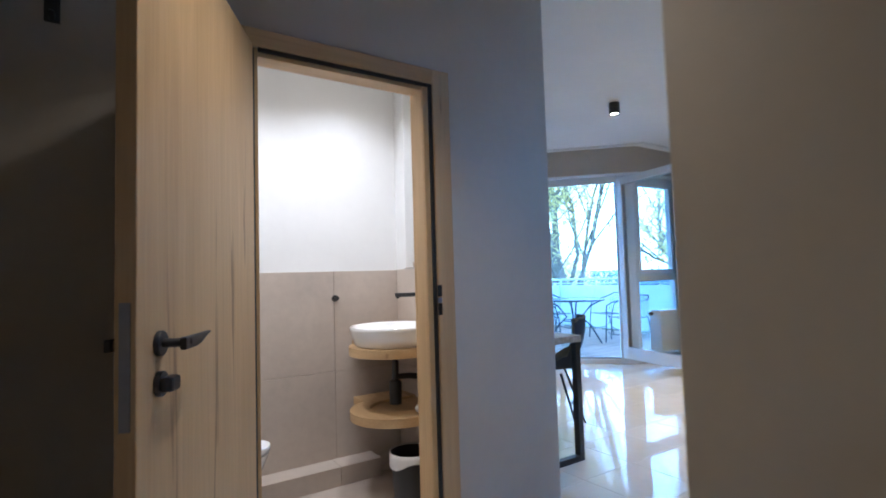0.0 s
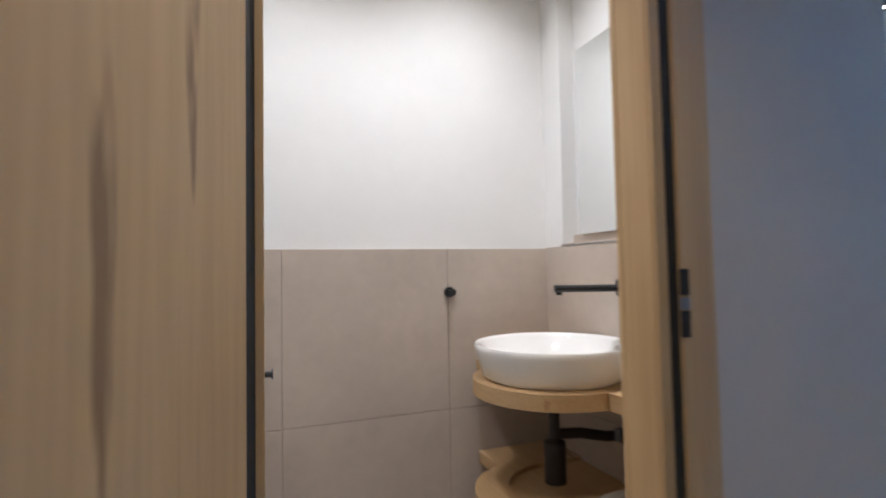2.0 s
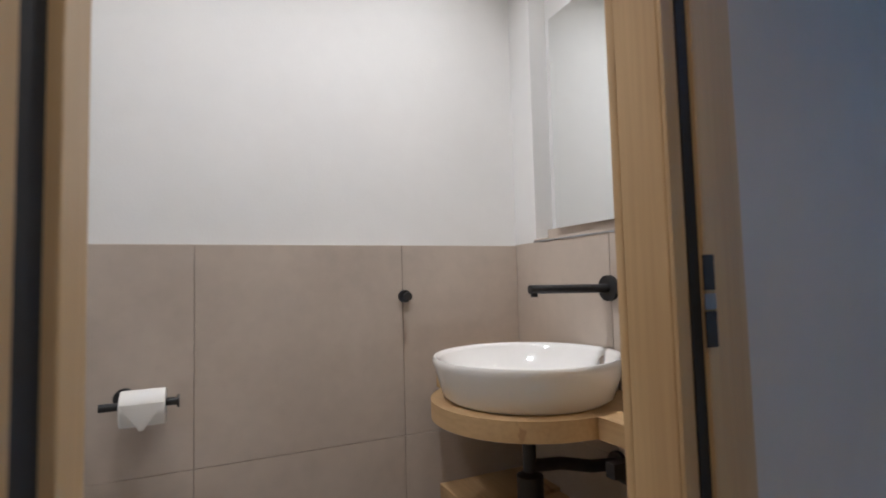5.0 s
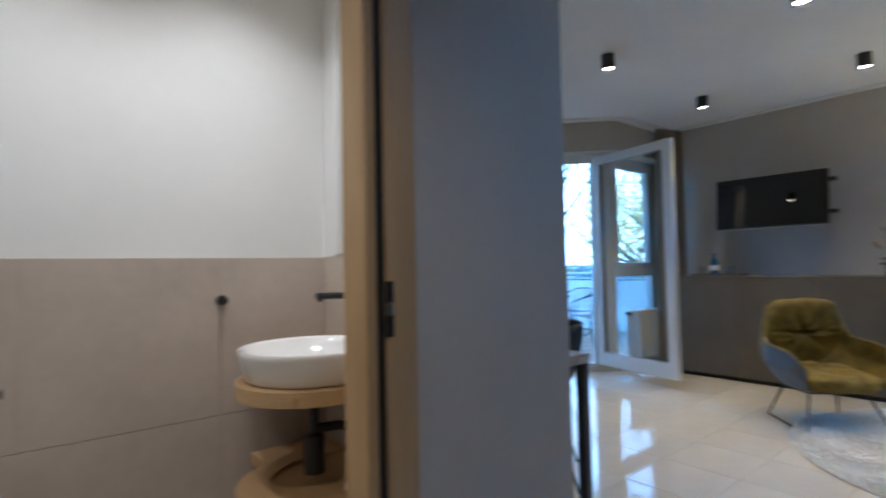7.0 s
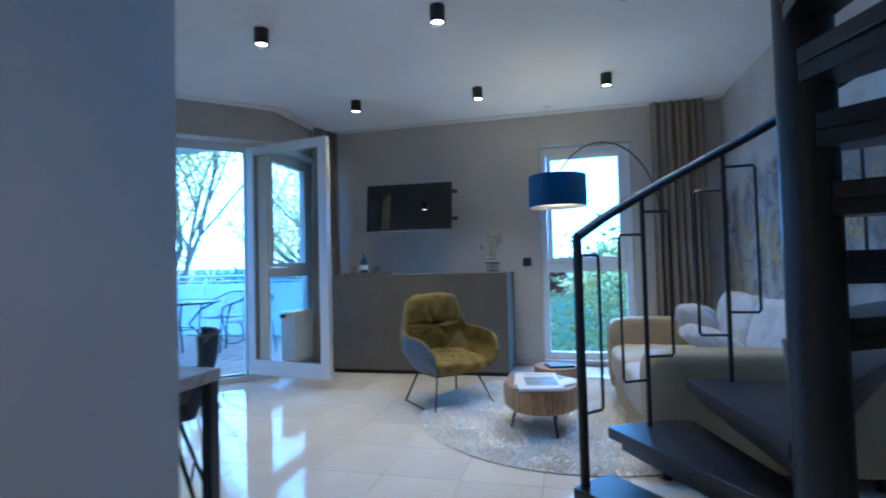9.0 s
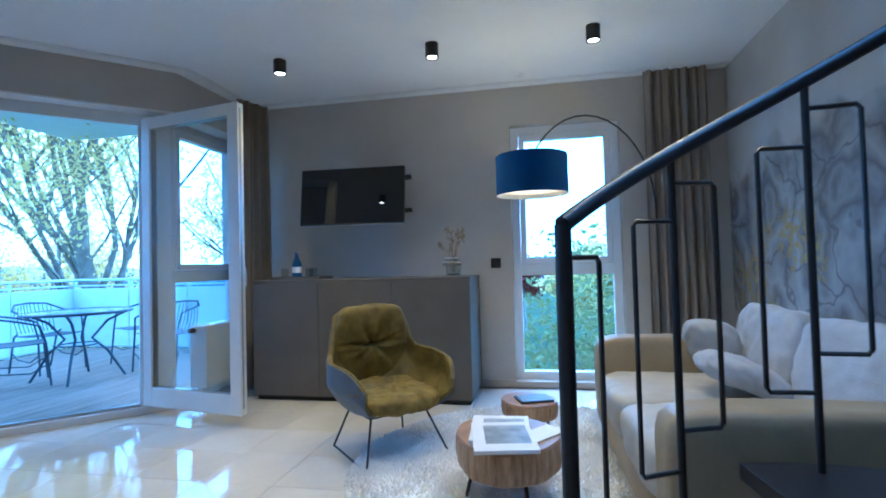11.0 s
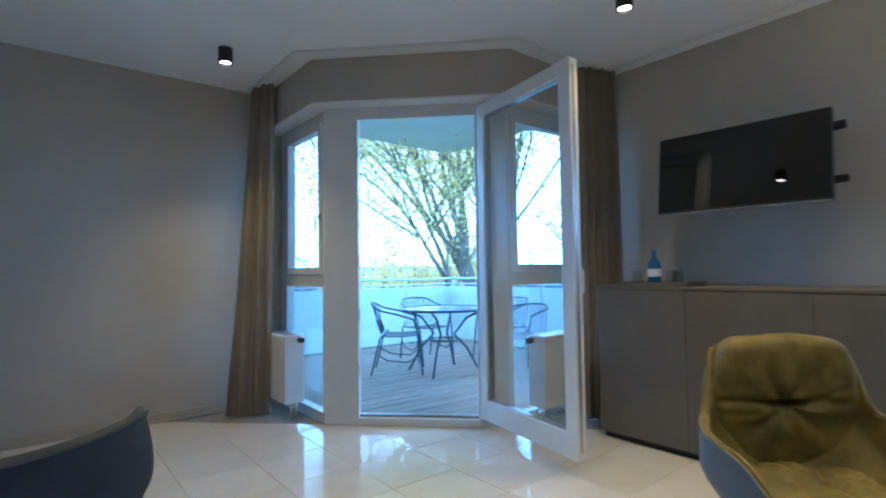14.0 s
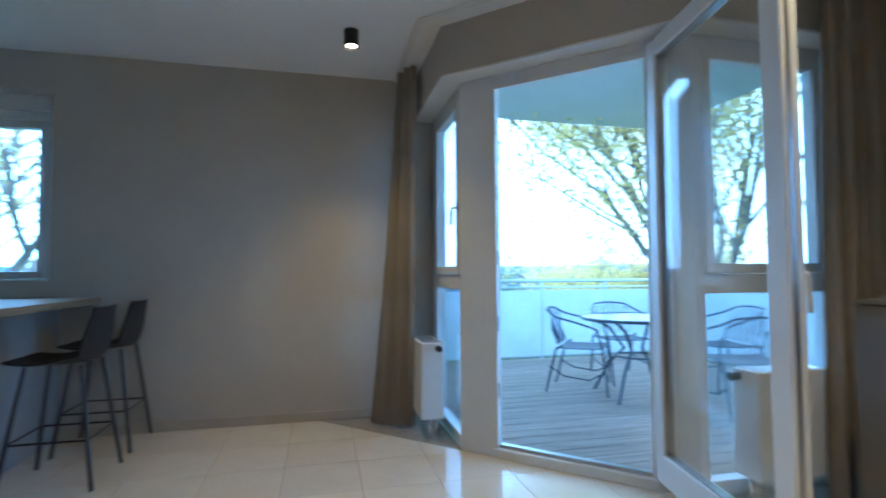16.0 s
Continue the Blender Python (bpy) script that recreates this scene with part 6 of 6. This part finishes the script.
def tree(place, height, seed, leafmat, leaves, leaf_size, label, spread=0.55, limbs=7, trunk=0.25, crown=0.5, category="tree", lean=(0, 0), fork=0.45, upright=None, slim=0.52):
    t = thing("tree", pose(*place), label, category)
    rng = random.Random(seed)
    g = bmesh.new()
    ends = []

    def grow(p, d, length, r, depth):
        pts = [p]
        q, dd = p.copy(), d.copy()
        n = 4
        for k in range(n):
            dd = (dd + Vector((rng.gauss(0, 0.13), rng.gauss(0, 0.13), rng.gauss(0.03, 0.08)))).normalized()
            q = q + dd * length / n
            pts.append(q.copy())
        tube(g, pts, r, 7 if depth < 2 else 4, taper=r * 0.55)
        if depth >= 3:
            ends.extend(tuple(x) for x in pts[1:])
            return
        if depth >= 2:
            ends.append(tuple(pts[-1]))
        for k in range(limbs if depth == 0 else 4):
            s = rng.uniform(0.35, 1.0) if depth else rng.uniform(fork, 1.0)
            i = min(n - 1, int(s * n))
            base = pts[i].lerp(pts[i + 1], s * n - i)
            a = rng.uniform(0, 6.283)
            side = Vector((math.cos(a), math.sin(a), 0))
            sp2 = upright if upright and depth == 0 else spread
            nd = (dd * (1 - sp2) + side * sp2 + Vector((0, 0, 0.22))).normalized()
            grow(base, nd, length * rng.uniform(0.55, 0.8), r * (slim if depth == 0 else 0.52), depth + 1)
    grow(Vector((0, 0, 0)), Vector((lean[0], lean[1], 1)).normalized(), height * crown, trunk, 0)
    part("trunk", g, M_BARK, t)
    v, f = leaf_cloud(ends, leaves, 0.28 * height / 10, leaf_size, seed)
    me = bpy.data.meshes.new("crown")
    me.from_pydata(v, [], f)
    me.materials.append(leafmat)
    o = new("crown", me)
    o.parent = t
    tagged(o, kind="stuff")


def shrub(place, size, seed, leafmat, count, leaf_size, label, name="shrub"):
    t = thing(name, pose(*place), label, "shrub")
    rng = random.Random(seed)
    g = bmesh.new()
    cs = []
    for k in range(26):
        d = Vector((rng.gauss(0, 0.42), rng.gauss(0, 0.42), rng.uniform(0.3, 1.0)))
        e = Vector((d.x * size[0], d.y * size[1], d.z * size[2]))
        tube(g, [(0.1 * d.x, 0.1 * d.y, 0), e * 0.5 + Vector((0, 0, 0.1)), e], 0.02, 5, taper=0.006)
        for q in (0.5, 0.7, 0.85, 1.0):
            cs.append(tuple(e * q))
    part("stems", g, M_BARK, t)
    v, f = leaf_cloud(cs, count, 0.13 * max(size), leaf_size, seed)
    me = bpy.data.meshes.new("foliage")
    me.from_pydata(v, [], f)
    me.materials.append(leafmat)
    o = new("foliage", me)
    o.parent = t
    tagged(o, kind="stuff")


tree((12.7, 10.95, GZ), 17, 5, M_LEAFY, 140000, 0.043, "tall tree with sparse yellow-green autumn leaves", 0.5, 15, 0.24, 0.45, fork=0.6, upright=0.27, slim=0.27)
tree((11.4, 12.9, GZ), 9.2, 51, M_LEAFY, 15000, 0.055, "small tree with golden autumn leaves below the balcony", 0.55, 8, 0.09, 0.45)
tree((15.5, 22.0, GZ), 9, 8, M_LEAFY, 6000, 0.13, "smaller tree with yellow autumn leaves", 0.55, 8, 0.2, 0.42)
tree((21.0, 9.0, GZ), 14, 12, M_LEAFY, 9000, 0.10, "yellow-green autumn tree beyond the balcony", 0.5, 8, 0.3, 0.42)
tree((-4.6, 15.5, GZ), 15, 17, M_LEAFY, 3500, 0.09, "nearly bare tree outside the kitchen window", 0.5, 9, 0.28, 0.42)
tree((46.0, 2.2, GZ), 8.0, 21, M_LEAFR, 6000, 0.16, "red-leaved tree beyond the lawn", 0.55, 8, 0.2, 0.42)
tree((36.0, -4.5, GZ), 9, 25, M_LEAFG, 8000, 0.18, "green tree beyond the lawn", 0.55, 8, 0.2, 0.42)
tree((34.0, -1.8, GZ), 8, 29, M_LEAFY, 7000, 0.18, "yellowing tree beyond the lawn", 0.55, 8, 0.2, 0.42)
tree((40.0, -9.0, GZ), 10, 33, M_LEAFG, 8000, 0.2, "green tree beyond the lawn", 0.55, 8, 0.2, 0.42)
shrub((9.7, -0.25, GZ), (1.3, 1.5, 5.9), 41, M_LEAFS, 24000, 0.065, "dense dark green shrub under the window")
shrub((10.4, -1.6, GZ), (1.8, 1.8, 6.0), 43, M_LEAFS, 14000, 0.08, "yellow-green shrub under the window")
wd = bmesh.new()
rng = np.random.default_rng(9)
v, f = [], []
cs = []
for k in range(420):
    a = rng.uniform(-0.75, 1.9)
    r = rng.uniform(110, 260)
    h = rng.uniform(2.0, 5.0)
    for q in range(4):
        cs.append((6 + r * math.cos(a) + rng.normal(0, 1.6), 4 + r * math.sin(a) + rng.normal(0, 1.6), GZ + h * (0.25 + 0.25 * q)))
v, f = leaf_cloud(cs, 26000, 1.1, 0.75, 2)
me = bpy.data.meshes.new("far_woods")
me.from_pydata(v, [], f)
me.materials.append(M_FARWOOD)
tagged(new("far_woods", me), "belt of distant trees, haze tinted into the colour", "woods", kind="stuff")
bd = bmesh.new()
ring0, ring1 = [], []
for j in range(97):
    a = 2 * math.pi * j / 96
    ring0.append((900 * math.cos(a), 900 * math.sin(a), -30))
    ring1.append((900 * math.cos(a), 900 * math.sin(a), 8 + 14 * noise.noise(Vector((math.cos(a) * 3, math.sin(a) * 3, 0))) + 5 * noise.noise(Vector((math.cos(a) * 11, math.sin(a) * 11, 4)))))
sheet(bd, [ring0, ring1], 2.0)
tagged(part("backdrop", bd, M_FAR), "low hills on the horizon, blue haze put into the colour", kind="structure")

# ---- floor tiles ----
fl = bpy.data.objects["floor"]
TS, X0T, Y0T = 0.41, 3.305, 4.645
tile_mesh = None
inside = lambda x, y: (-0.60 < x < HALLX - 0.01 and SOUTH < y < DWY) or (HALLX - 0.02 < x < TVX and MURY < y < DWY + 0.05 and (y > HALLY or x > HALLX + 0.13)) or (WEND < x < TVX and DWY <= y < 3.74) or (4.15 < x < 5.4 and 3.6 < y < 4.75 and x + y < 9.2) or (0.6 < x < 4.3 and 2.76 < y < LEFTY and (x > WEND or y > BY + 0.12))


def clip_tile(x0, y0):
    """Tile outline, cut along the bay's diagonal."""
    e = 0.0012
    pts = [(x0 + e, y0 + e), (x0 + TS - e, y0 + e), (x0 + TS - e, y0 + TS - e), (x0 + e, y0 + TS - e)]
    lim = 9.02
    out = []
    for (ax, ay), (bx2, by2) in zip(pts, pts[1:] + pts[:1]):
        a_in, b_in = ax + ay <= lim, bx2 + by2 <= lim
        if a_in:
            out.append((ax, ay))
        if a_in != b_in:
            q = (lim - ax - ay) / ((bx2 + by2) - (ax + ay))
            out.append((ax + q * (bx2 - ax), ay + q * (by2 - ay)))
    return out


shared = B(0.0012, TS - 0.0012, 0.0012, TS - 0.0012, -0.0065, 0.0, bevel=0.0012)
proto = part("tile", shared, M_TILEF, fl)
tile_mesh = proto.data
placed = False
for i in range(-10, 8):
    for j in range(-16, 3):
        x0, y0 = X0T + i * TS, Y0T + j * TS
        if not inside(x0 + TS / 2, y0 + TS / 2) and not inside(x0 + TS * 0.9, y0 + TS * 0.1):
            continue
        if x0 + y0 + 2 * TS > 9.0:
            o = clip_tile(x0, y0)
            if len(o) >= 3 and x0 < TVX:
                part("tile", P(o, -0.0065, 0.0), M_TILEF, fl)
            continue
        if not placed:
            proto.matrix_basis = Matrix.Translation((x0, y0, 0))
            placed = True
            continue
        o = new("tile", tile_mesh)
        o.parent = fl
        o.matrix_basis = Matrix.Translation((x0, y0, 0))
